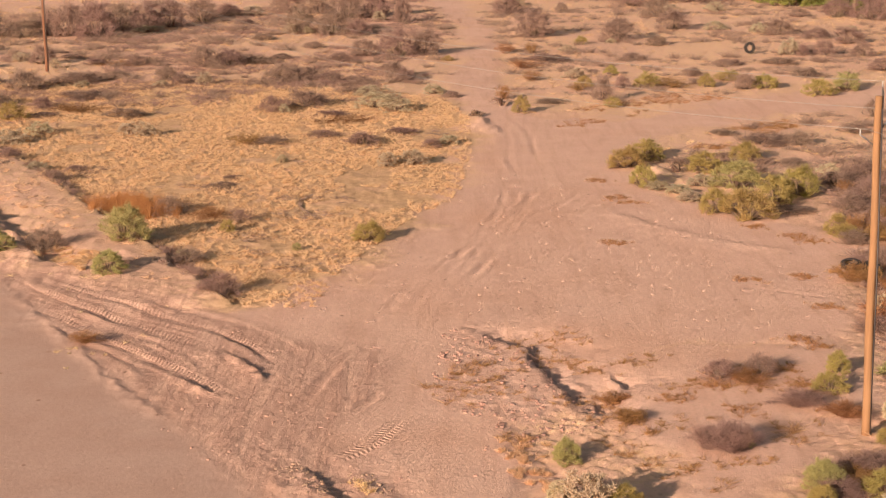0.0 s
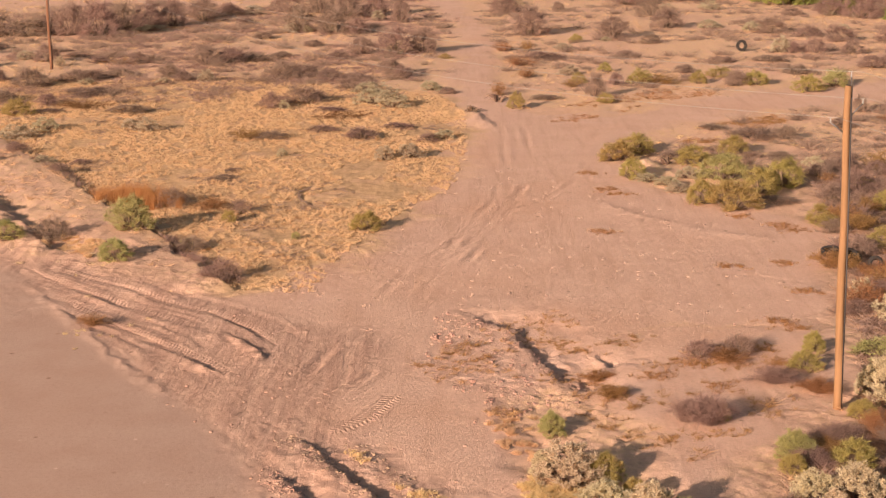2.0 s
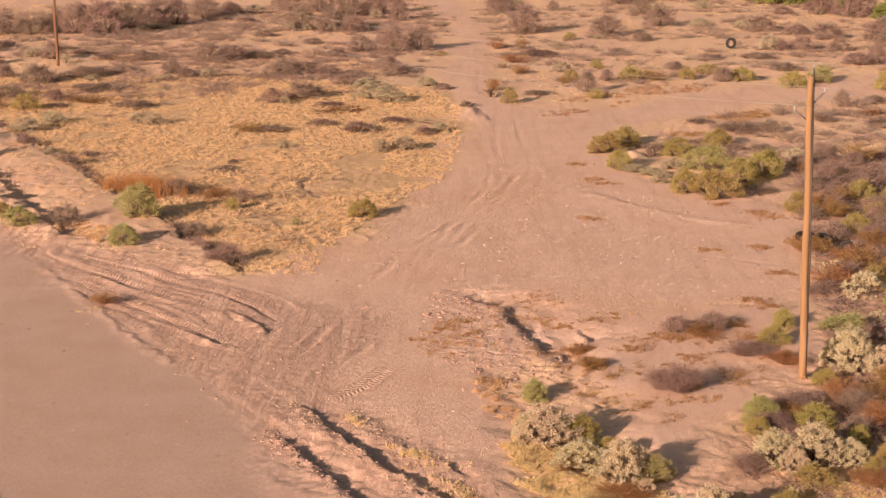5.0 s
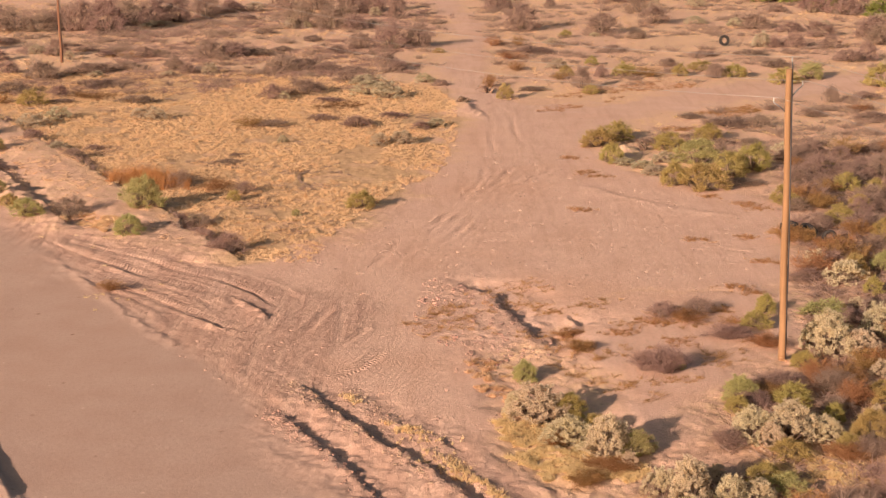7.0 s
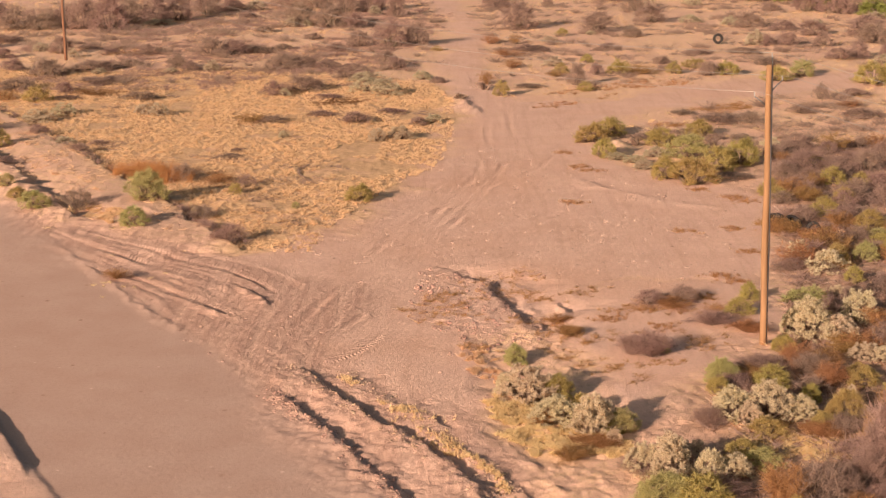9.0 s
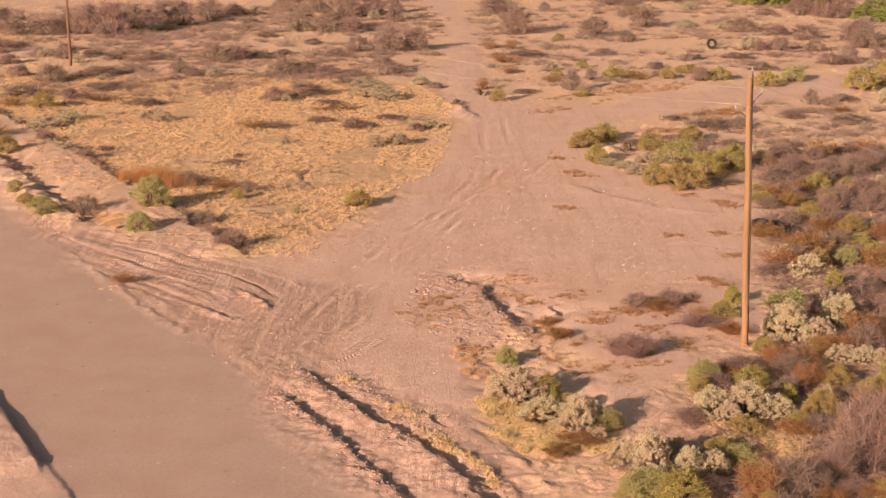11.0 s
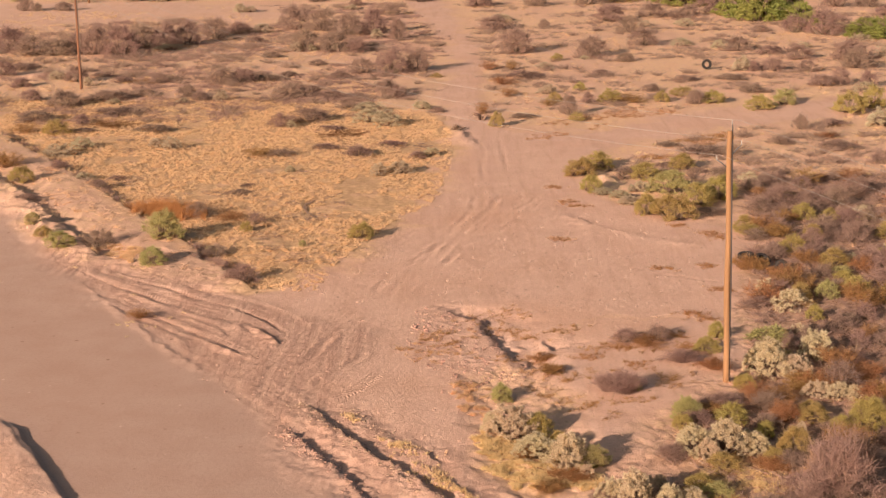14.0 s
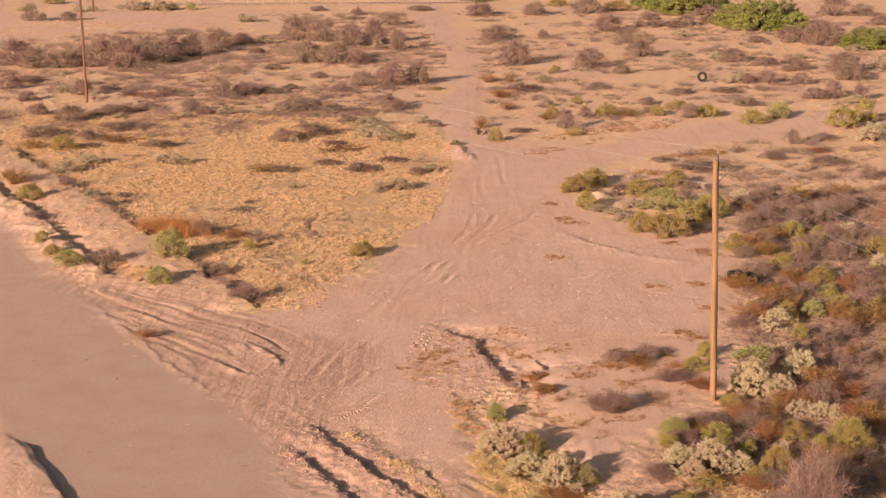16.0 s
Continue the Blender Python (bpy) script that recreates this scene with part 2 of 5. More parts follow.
def near_line(x, y, line):
    """Distance from a line of points (positive on its left), and the length run along it, from 0 to the full length."""
    best, signed, run = np.full(x.shape, 1e9), np.zeros(x.shape), np.zeros(x.shape)
    gone = 0.0
    for (ax, ay), (bx, by) in zip(line[:-1], line[1:]):
        dx, dy = bx - ax, by - ay
        length = math.hypot(dx, dy)
        t = np.clip(((x - ax) * dx + (y - ay) * dy) / length ** 2, 0, 1)
        px, py = x - (ax + t * dx), y - (ay + t * dy)
        d = np.hypot(px, py)
        closer = d < best
        side = np.where(dy * px - dx * py >= 0, -1.0, 1.0)
        best, signed, run = np.where(closer, d, best), np.where(closer, d * side, signed), np.where(closer, gone + t * length, run)
        gone += length
    return signed, run, gone


def inside(x, y, polygon):
    hit = np.zeros(x.shape, bool)
    for (ax, ay), (bx, by) in zip(polygon, polygon[1:] + polygon[:1]):
        crosses = (ay > y) != (by > y)
        if ay != by:
            hit ^= crosses & (x < (bx - ax) * (y - ay) / (by - ay) + ax)
    return hit


def zone(x, y, polygon, soft):
    """1 inside a polygon and 0 outside, over a soft edge."""
    d = np.abs(near_line(x, y, polygon + polygon[:1])[0])
    return np.clip(0.5 + np.where(inside(x, y, polygon), d, -d) / (2 * soft), 0, 1)

BARE_AREA = [(-3.9, 266.6), (-5.3, 246.1), (-0.8, 212.4), (2.3, 186.1), (2.1, 165.1), (1.0, 144.0), (0.9, 133.5), (2.2, 121.8), (1.8, 103.8), (0.7, 91.8), (-1.6, 85.8), (-2.8, 77.5), (-4.7, 74.8), (-5.6, 69.1), (-7.5, 68.3), (-9.4, 68.8), (-14.4, 72.0), (-20.0, 74.9), (-24.1, 79.1), (-29.2, 90.4), (-60, 60)] + [(-60, 20), (2, 20), (3.4, 42.1), (2.7, 48.1), (2.2, 51.9), (4.2, 54.4), (7.8, 58.9), (11.0, 62.8), (15.7, 63.9), (17.4, 67.1), (19.1, 77.3), (21.4, 80.5), (19.7, 83.2), (16.6, 87.3), (13.5, 90.8), (11.2, 97.4), (11.1, 103.7), (11.6, 108.2), (16.4, 115.6), (21.8, 120.3), (30.3, 126.6), (38.0, 131.2), (43.4, 134.4), (45.7, 143.2), (35.3, 139.0), (29.0, 134.0), (20.2, 127.4), (12.0, 119.9), (7.3, 120.0), (5.0, 131.8), (5.7, 160.4), (5.5, 186.1), (2.4, 219.9), (-0.5, 266.5)]
FIELD_AREA = [(-42.6, 141.2), (-31.0, 139.2), (-17.5, 142.5), (0.1, 131.8), (1.9, 120.7), (1.7, 103.8), (0.7, 91.8), (-1.7, 86.6), (-4.7, 75.4), (-5.6, 68.5), (-9.1, 69.1), (-13.6, 77.6), (-18.9, 87.7), (-25.3, 99.9), (-33.0, 113.7), (-37.1, 120.5)]
GOLD_AREA = [(3.1, 43.3), (2.7, 45.5), (3.2, 46.6), (4.7, 46.2), (6.0, 42.9), (7.6, 42.0), (7.1, 40.6), (5.0, 39.9), (4.0, 40.5), (3.4, 41.8)]
GOLD_SIDE_AREA = [(1.8, 51.0), (2.4, 52.8), (3.1, 51.2), (3.6, 48.0), (3.1, 47.0), (2.4, 48.5)]
GOLD_EAST_AREA = [(11.6, 42.7), (13.1, 43.7), (13.8, 42.2), (16.1, 41.0), (15.8, 39.2), (13.4, 39.6), (12.1, 40.9)]
GOLD_BANK_AREA = [(-19.1, 77.0), (-19.2, 79.3), (-18.4, 80.0), (-16.8, 76.3), (-16.4, 74.1), (-17.5, 74.8)]
GOLD_RIDGE_LINE = [(-2.8, 48.7), (-1.6, 46.2), (-0.6, 45.0), (-0.1, 44.4), (0.9, 42.0), (1.4, 40.5), (2.3, 39.4), (2.9, 38.1), (3.3, 36.2)]
BRUSH_AREA = [(23.1, 99.2), (35.2, 102.2), (41.1, 103.2), (23.7, 40.6), (15.5, 30.7), (8.2, 30.7), (9.9, 40.7), (12.3, 50.3), (15.6, 54.3), (17.3, 62.8)]
WASH_AREA = [(5.8, 58.9), (9.8, 62.8), (15.7, 63.9), (15.6, 58.8), (13.6, 53.5), (11.4, 48.8), (9.7, 44.6), (8.0, 42.0), (7.2, 50.3), (5.3, 54.4)]
ORANGE_AREA = [(-18.9, 87.6), (-19.3, 90.8), (-16.5, 90.0), (-14.5, 87.8), (-14.2, 85.8), (-16.3, 86.7)]
CHURN_AREA = [(-24.0, 80.8), (-18.6, 75.9), (-13.2, 70.9), (-9.2, 67.3), (-6.0, 63.9), (-3.2, 62.4), (-1.4, 60.2), (-2.9, 54.9), (-4.0, 51.0), (-5.4, 48.5), (-6.4, 48.5), (-8.7, 52.9), (-11.7, 57.7), (-15.9, 65.1), (-22.7, 76.1)]
CLEARING_AREA = [(-77.7, 246.6), (-43.2, 247.4), (-24.2, 239.3), (-24.2, 214.6), (-36.2, 219.5), (-49.4, 212.3), (-52.9, 206.7), (-64.6, 201.6)]
ROAD_AREA = [(-50.5, 131.1), (-29.3, 90.9), (-24.6, 81.0), (-18.3, 69.8), (-14.0, 62.0), (-9.6, 54.5), (-7.9, 51.2), (-5.0, 45.3), (-2.5, 40.8), (2, 30), (0, 10), (-40, 10), (-11.1, 36.0), (-12.2, 37.8), (-13.9, 40.6), (-21.6, 55.5), (-43.6, 87.1)]
BANK_LINE = [(-49.4, 141.3), (-37.3, 121.3), (-32.2, 112.5), (-25.3, 99.9), (-19.0, 88.2), (-13.6, 77.6), (-11.1, 72.2), (-9.3, 69.1)]
DITCH_LINE = [(-37.5, 111.3), (-32.0, 101.0), (-28.1, 94.0), (-25.6, 89.5), (-22.3, 82.1), (-20.4, 78.4), (-18.3, 74.9)]
GULLY_LINE = [(1.0, 65.6), (2.1, 63.8), (3.1, 62.9), (3.8, 60.4), (4.3, 58.0), (4.9, 55.3), (5.3, 54.2)]
GULLY2_LINE = [(6.0, 59.9), (6.7, 57.5), (7.0, 57.0)]
RUT1_LINE = [(-5.2, 46.7), (-4.3, 44.7), (-3.3, 42.8), (-1.4, 38.8), (0.0, 36.0), (1.4, 32.7)]
RUT2_LINE = [(-4.8, 49.9), (-3.7, 48.0), (-2.7, 46.1), (-0.9, 42.7), (0.7, 40.1), (2.8, 36.1), (4.1, 33.1)]
RUT3_LINE = [(-2.9, 49.4), (-1.5, 46.8), (-0.6, 45.3), (0.6, 43.6), (1.4, 41.0), (2.9, 38.6), (4.2, 35.2)]
RUT4_LINE = [(0.6, 45.8), (2.0, 42.9), (3.0, 41.3), (4.4, 38.6), (5.6, 35.2)]
BERM_LINE = [(-17.1, 47.4), (-16.4, 46.4), (-15.2, 44.1), (-14.1, 41.7), (-13.2, 39.8), (-12.3, 37.5)]
KERB_LINE = [(-18.2, 48.8), (-14.1, 41.6), (-12.4, 38.6), (-10.8, 35.6), (-9.1, 32.6)]
MOUND_LINE = [(-9.1, 62.4), (-7.7, 60.8), (-7.0, 59.2), (-6.5, 57.6)]
EDGE1_LINE = [(-18.5, 70.0), (-15.9, 65.1), (-14.1, 62.0), (-11.8, 57.7), (-9.3, 54.0)]
EDGE2_LINE = [(-10.3, 59.0), (-8.7, 57.6), (-7.1, 55.8)]
BANKFAR_LINE = [(1.7, 122.7), (2.9, 120.6), (3.8, 114.5)]
SCARP_LINE = [(9.3, 89.0), (11.7, 84.0), (14.0, 81.4), (17.6, 79.0)]
T1_LINE = [(-17.9, 72.6), (-15.0, 69.7), (-12.2, 67.4), (-9.5, 65.3), (-7.6, 62.9), (-6.3, 60.3)]
T2_LINE = [(-17.9, 68.5), (-15.7, 66.1), (-13.9, 64.1), (-12.2, 62.1), (-10.3, 59.9), (-8.7, 57.9), (-7.7, 56.3)]
T3_LINE = [(-20.0, 73.8), (-18.1, 71.1), (-15.9, 68.6), (-13.6, 66.4), (-11.1, 64.1), (-9.7, 62.7)]
T4_LINE = [(-12.2, 61.6), (-11.2, 60.9), (-9.7, 59.1)]
T5_LINE = [(-3.6, 50.1), (-2.4, 51.6), (-1.3, 54.5)]
T6_LINE = [(-5.8, 46.7), (-5.5, 48.8), (-4.1, 53.4), (-2.4, 56.9)]
T7_LINE = [(-7.2, 48.5), (-6.7, 51.8), (-5.3, 56.0), (-3.2, 62.7)]
W1_LINE = [(-2.7, 63.0), (0.7, 77.4), (3.3, 90.0), (4.3, 103.7), (4.5, 115.7), (2.2, 127.1), (1.7, 135.1), (2.5, 147.9), (4.2, 165.1)]
W2_LINE = [(-1.2, 61.9), (2.1, 77.4), (4.8, 90.0), (6.1, 103.7), (6.0, 115.7), (4.0, 127.1), (3.6, 140.3), (4.8, 160.4)]
RING_LINE = [(-5.9, 94.7), (-7.5, 92.8), (-8.1, 91.0), (-7.9, 89.2), (-7.0, 87.0)]


# name of the line, height of its crest, width of the left slope, width of the right slope, how far the crest wanders
RIDGES = ((BANK_LINE, 0.30, 8.0, 0.2, 0.9), (DITCH_LINE, 0.18, 2.0, 0.5, 0.9), (RUT1_LINE, 0.10, 1.6, 0.25, 0.8), (RUT2_LINE, 0.12, 1.6, 0.25, 0.8),
          (RUT3_LINE, 0.04, 0.9, 0.4, 0.4), (RUT4_LINE, 0.05, 1.0, 0.4, 0.4), (KERB_LINE, 0.07, 6.0, 0.2, 0.3), (BERM_LINE, 0.20, 3.5, 0.2, 0.25), (MOUND_LINE, 0.14, 0.7, 0.2, 0.5),
          (EDGE1_LINE, 0.05, 0.4, 0.15, 0.6), (EDGE2_LINE, 0.07, 0.4, 0.2, 0.5), (BANKFAR_LINE, 0.2, 1.4, 0.4, 0.5), (SCARP_LINE, 0.07, 1.4, 0.15, 0.5),
          (GULLY_LINE, 0.04, 0.5, 0.12, 1.3), (GULLY2_LINE, 0.07, 0.5, 0.12, 1.0))
HOLLOWS = ((GULLY_LINE, 0.26, 0.42, 0.35), (GULLY2_LINE, 0.18, 0.35, 0.3), (DITCH_LINE, 0.26, 0.6, 0.7), (BANK_LINE, 0.12, 0.5, 0.6), (RUT1_LINE, 0.11, 0.36, 0.36), (RUT2_LINE, 0.14, 0.45, 0.42), (RUT3_LINE, 0.07, 0.4, 0.5), (RING_LINE, 0.12, 0.2, 0.0))
TREADS = (T1_LINE, T2_LINE, T3_LINE, T4_LINE, T5_LINE)
WHEELS = (T6_LINE, T7_LINE, W1_LINE, W2_LINE, [(9.0, 100.0), (7.5, 92.0), (3.0, 84.0), (-1.0, 74.0), (-4.0, 62.0)], [(10.2, 99.0), (8.8, 91.0), (4.3, 82.5), (0.5, 72.5), (-2.6, 61.0)],
          [(18.0, 70.0), (10.0, 74.0), (4.0, 73.0), (-1.5, 66.0), (-5.0, 57.0)], [(24.0, 121.5), (14.0, 115.0), (8.5, 106.0), (5.0, 92.0), (1.5, 78.0)])


def relief_at(x, y):
    """Height of the ground, and its zones: road, bare sand, straw, churned red earth."""
    wx, wy = fractal(x, y, 3.0, 11, 3) * 2.2, fractal(x, y, 3.0, 17, 3) * 2.2
    bare, field, road = zone(x + wx, y + wy * 2, BARE_AREA, 0.8), zone(x + wx, y + wy * 2, FIELD_AREA, 1.2), zone(x + wx * 0.2, y + wy * 0.2, ROAD_AREA, 0.5)
    bare = np.maximum(bare, road)
    berm = zone(x + wx * 0.4, y + wy * 0.8, BANK_LINE[1:] + DITCH_LINE[:0:-1], 0.8)
    bare = np.maximum(bare, 0.2 * berm)
    bare = np.maximum(bare, 0.98 * zone(x + wx, y + wy, WASH_AREA, 0.8))
    bare = np.maximum(bare, 0.8 * zone(x + wx * 2, y + wy * 3, CLEARING_AREA, 3.0))
    field = field * (1 - bare)
    rough = (1 - bare) * (1 - 0.4 * field) + 0.08 * bare * (1 - road) + 0.03 * road
    z = 0.12 * rough * fractal(x, y, 5.0, 3, 3) + 0.12 * rough * np.maximum(fractal(x, y, 0.9, 5, 4, 0.7), 0) + 0.07 * fractal(x, y, 0.3, 8, 2) * rough
    z = z + 0.3 * fractal(x, y, 40.0, 2, 2) * (1 - bare)
    z = z + 0.10 * field * np.maximum(fractal(x, y, 0.6, 9, 2, 0.6), -0.1)
    near = y < 150
    turned, track = np.zeros(x.shape), np.zeros((len(x), 3))
    track[:, 0] = 9.0
    for line, high, left, right, wander in RIDGES:
        xs, ys = np.array(line).T
        m = near & (x > xs.min() - 12) & (x < xs.max() + 12) & (y > ys.min() - 12) & (y < ys.max() + 12)
        px, py = x[m], y[m]
        d, run, full = near_line(px + fractal(px, py, 1.4, 21, 5, 0.6) * wander * 0.7, py + fractal(px, py, 1.4, 27, 5, 0.6) * wander * 0.7, line)
        ends = np.clip(run / 1.2, 0, 1) * np.clip((full - run) / 1.2, 0, 1)
        bumpy = 0.9 + (0.12 if left > 3 else 0.9) * fractal(px, py, 0.7, 33, 4, 0.7)
        fall = np.where(d < 0, np.exp(-(d / left) ** 2 * 1.2), np.clip(1 - d / right, 0, 1))
        z[m] += high * fall * ends * bumpy
    for line, deep, width, shift in HOLLOWS:
        xs, ys = np.array(line).T
        m = near & (x > xs.min() - 6) & (x < xs.max() + 6) & (y > ys.min() - 6) & (y < ys.max() + 6)
        px, py = x[m], y[m]
        stray = 0.3 if line in (RUT1_LINE, RUT2_LINE, RUT3_LINE) else 0.8
        d, run, full = near_line(px + fractal(px, py, 1.4, 21, 5, 0.6) * stray, py + fractal(px, py, 1.4, 27, 5, 0.6) * stray, line)
        ends = np.clip(run / 1.5, 0, 1) * np.clip((full - run) / 1.5, 0, 1)
        ragged = 1 + 0.9 * fractal(px, py, 0.5, 81, 2, 0.7) * np.exp(-((d - shift) / 0.6) ** 2)
        wall = width * (1.0 if line is RING_LINE else np.where(d > shift, 4.5 if line in (GULLY_LINE, GULLY2_LINE) else 2.8, 0.8))
        z[m] -= deep * np.exp(-((d - shift) / wall) ** 2) * ends * ragged
        if line in (RUT1_LINE, RUT2_LINE, RUT3_LINE, GULLY_LINE):
            band = np.exp(-((d + 0.1) / 0.75) ** 2) * ends
            z[m] += band * (0.075 * np.maximum(fractal(px, py, 0.4, 83, 2, 0.7), -0.06) + 0.05 * fractal(px, py, 0.22, 85, 1))
            turned[m] = np.maximum(turned[m], band)
    for line in TREADS:
        xs, ys = np.array(line).T
        m = near & (x > xs.min() - 2) & (x < xs.max() + 2) & (y > ys.min() - 2) & (y < ys.max() + 2)
        d, run, full = near_line(x[m], y[m], line)
        ends = np.clip(run, 0, 1) * np.clip(full - run, 0, 1)
        worn = np.clip(0.8 + 1.4 * fractal(x[m], y[m], 2.5, 47, 2), 0.35, 1) * ends
        z[m] += worn * (0.016 * np.exp(-((np.abs(d) - 0.42) / 0.12) ** 2) - 0.025 * np.clip((0.36 - np.abs(d)) / 0.1, 0, 1))
        closer = np.abs(d) < np.abs(track[m, 0])
        track[m] = np.where(closer[:, None], np.stack([d, run, worn * np.clip((0.5 - np.abs(d)) / 0.1, 0, 1)], 1), track[m])
    for line in WHEELS:
        xs, ys = np.array(line).T
        m = near & (x > xs.min() - 2) & (x < xs.max() + 2) & (y > ys.min() - 2) & (y < ys.max() + 2)
        px, py = x[m], y[m]
        d, run, full = near_line(px + fractal(px, py, 4.0, 41, 2) * 0.5, py, line)
        z[m] += (0.05 * np.exp(-((np.abs(d) - 0.34) / 0.14) ** 2) - 0.06 * np.exp(-(d / 0.22) ** 2)) * np.clip(0.35 + 1.5 * fractal(px, py, 3.0, 45, 2), 0.02, 1) * 0.5
    churned = zone(x + wx * 0.3, y + wy * 0.3, CHURN_AREA, 0.7)
    beside, run, full = near_line(x, y, T1_LINE)
    z = z + churned * np.clip((full - run) / 2 + 0.15, 0.15, 1) * 0.06 * fractal(beside, run * 0.05, 0.4, 51, 3, 0.7)
    z = z + churned * 0.025 * fractal(x * 0.9 - y * 0.28, y * 0.06 + x * 0.16, 0.4, 51, 2, 0.6) + churned * 0.05 * np.maximum(fractal(x, y, 0.3, 52, 2), 0)
    graded = zone(x, y, [(-7.5, 51.0), (-4.5, 53.0), (0.5, 46.0), (6.5, 33.0), (0.0, 33.0), (-4.0, 42.0)], 1.0)
    z = z + graded * 0.04 * fractal((x * 0.84 + y * 0.54), (x * 0.54 - y * 0.84) * 0.06, 0.4, 53, 2, 0.6)
    z = z + graded * 0.04 * np.maximum(fractal(x, y, 0.35, 55, 2, 0.6), -0.05)
    rocky = zone(x, y, [(1.0, 66.0), (3.5, 62.0), (5.5, 54.0), (2.5, 51.5), (0.0, 57.0)], 1.0)
    z = z + rocky * 0.09 * np.maximum(fractal(x, y, 0.45, 57, 3, 0.65), 0)
    z = z + 0.6 * np.exp(-(((x - 12.9) / 1.0) ** 2 + ((y - 99.0) / 1.5) ** 2))
    z = z * np.clip((y - 28) / 5, 0, 1) * np.clip((260 - np.abs(x)) / 40, 0, 1)
    golden = np.maximum(zone(x + wx * 0.5, y + wy * 0.5, GOLD_AREA, 0.8), 0.7 * zone(x + wx * 0.5, y + wy * 0.5, GOLD_EAST_AREA, 0.8))
    z = z + golden * 0.16 * np.maximum(fractal(x, y, 0.7, 59, 2), -0.1)
    return z, np.stack([road, bare, np.maximum(field, golden), np.maximum(np.maximum(churned, graded), turned)], -1), np.maximum(zone(x + wx, y + wy, BRUSH_AREA, 1.5), 0.35 * berm), track


def build_ground():
    rows = [-3000.0, -900.0, -250.0, -80.0, -40.0] + [-30.0 + 2.0 * i for i in range(29)]
    y = 28.0
    while y < 285.0:
        rows.append(y)
        y += 0.5 if y < 33 else 0.1 if y < 70 else 0.16 * (y / 72) ** 2.2
    rows += [295.0, 320.0, 380.0, 520.0, 900.0, 2000.0, 4200.0]
    rows = np.array(rows)
    inner = np.linspace(-1, 1, 511)
    half = 0.285 * (np.clip(rows, 33, 285) + 24) + 4.0
    x = half[:, None] * inner[None]
    out = np.array([4.0, 15.0, 60.0, 250.0, 1000.0, 4000.0])
    x = np.concatenate([x[:, :1] - out[::-1], x, x[:, -1:] + out], 1)
    y = np.repeat(rows[:, None], x.shape[1], 1)
    z, zones, brushy, tracks = relief_at(x.ravel(), y.ravel())
    count_y, count_x = x.shape
    verts = np.stack([x.ravel(), y.ravel(), z], 1).astype(np.float32)
    grid = np.arange(count_y * count_x).reshape(count_y, count_x)
    quads = np.stack([grid[:-1, :-1], grid[:-1, 1:], grid[1:, 1:], grid[1:, :-1]], -1).reshape(-1, 4).astype(np.int32)
    me = bpy.data.meshes.new("ground")
    me.vertices.add(len(verts))
    me.vertices.foreach_set("co", verts.ravel())
    me.loops.add(quads.size)
    me.loops.foreach_set("vertex_index", quads.ravel())
    me.polygons.add(len(quads))
    me.polygons.foreach_set("loop_start", np.arange(0, quads.size, 4, dtype=np.int32))
    me.update(calc_edges=True)
    me.polygons.foreach_set("use_smooth", np.ones(len(quads), bool))
    layer = me.color_attributes.new("zones", "FLOAT_COLOR", "POINT")
    layer.data.foreach_set("color", zones.astype(np.float32).ravel())
    litter = me.attributes.new("matted", "FLOAT", "POINT")
    litter.data.foreach_set("value", brushy.astype(np.float32))
    marks = me.attributes.new("tyre_track", "FLOAT_VECTOR", "POINT")
    marks.data.foreach_set("vector", tracks.astype(np.float32).ravel())
    me.materials.append(SOIL_MATERIAL)
    return tagged(new("ground", me), "pink desert sand with packed gravel road and ochre straw field", "ground", kind="structure")


build_ground()


def level(x, y):
    """Ground height under one place."""
    return float(relief_at(np.array([float(x)]), np.array([float(y)]))[0][0])


# ---- plants ----
def blades(base, tip, width, rng):
    """Thin triangles from base to tip."""
    way = tip - base
    side = np.cross(way, rng.normal(size=base.shape))
    side /= np.linalg.norm(side, axis=1, keepdims=True) + 1e-9
    return base - side * width, base + side * width, tip


def stacked(groups):
    return [np.concatenate(g) for g in zip(*groups)]


def twig_meshes(seed, stems, sprigs, width, material, droop=0.25):
    """A dry shrub one metre wide and high: bowed stems, and a mesh of side twigs."""
    rng = np.random.RandomState(seed)
    turn = rng.rand(stems) * 2 * math.pi
    reach = np.sqrt(rng.rand(stems)) * (0.8 + 0.25 * np.sin(turn * 2 + seed) + 0.12 * np.sin(turn * 5 + seed))
    base = np.stack([np.cos(turn) * 0.13, np.sin(turn) * 0.13, np.zeros(stems)], 1) * rng.rand(stems, 1)
    tip = np.stack([np.cos(turn) * reach * 0.56, np.sin(turn) * reach * 0.56, np.sqrt(np.clip(1.05 - reach ** 2, 0.04, 1)) * (0.55 + 0.45 * rng.rand(stems))], 1)
    mid = base + (tip - base) * 0.5 + np.stack([0 * turn, 0 * turn, 0.16 * reach], 1)
    low = blades(base, mid, 0.0045, rng)
    high = blades(mid, tip, 0.0025, rng)
    wood = soup("wood", *stacked([low, high]), STEM)
    u = rng.rand(stems, sprigs, 1) ** 0.7
    start = np.where(u < 0.5, base[:, None] + (mid - base)[:, None] * u * 2, mid[:, None] + (tip - mid)[:, None] * (u - 0.5) * 2)
    way = (tip - base)[:, None] * 0.07 + rng.normal(size=(stems, sprigs, 3)) * 0.1 + np.array([0, 0, 0.03])
    end = start + way
    end[..., 2] = np.maximum(end[..., 2], 0.01)
    start, end = start.reshape(-1, 3), end.reshape(-1, 3)
    return wood, soup("brushwood", *blades(start, end, width, rng), material)


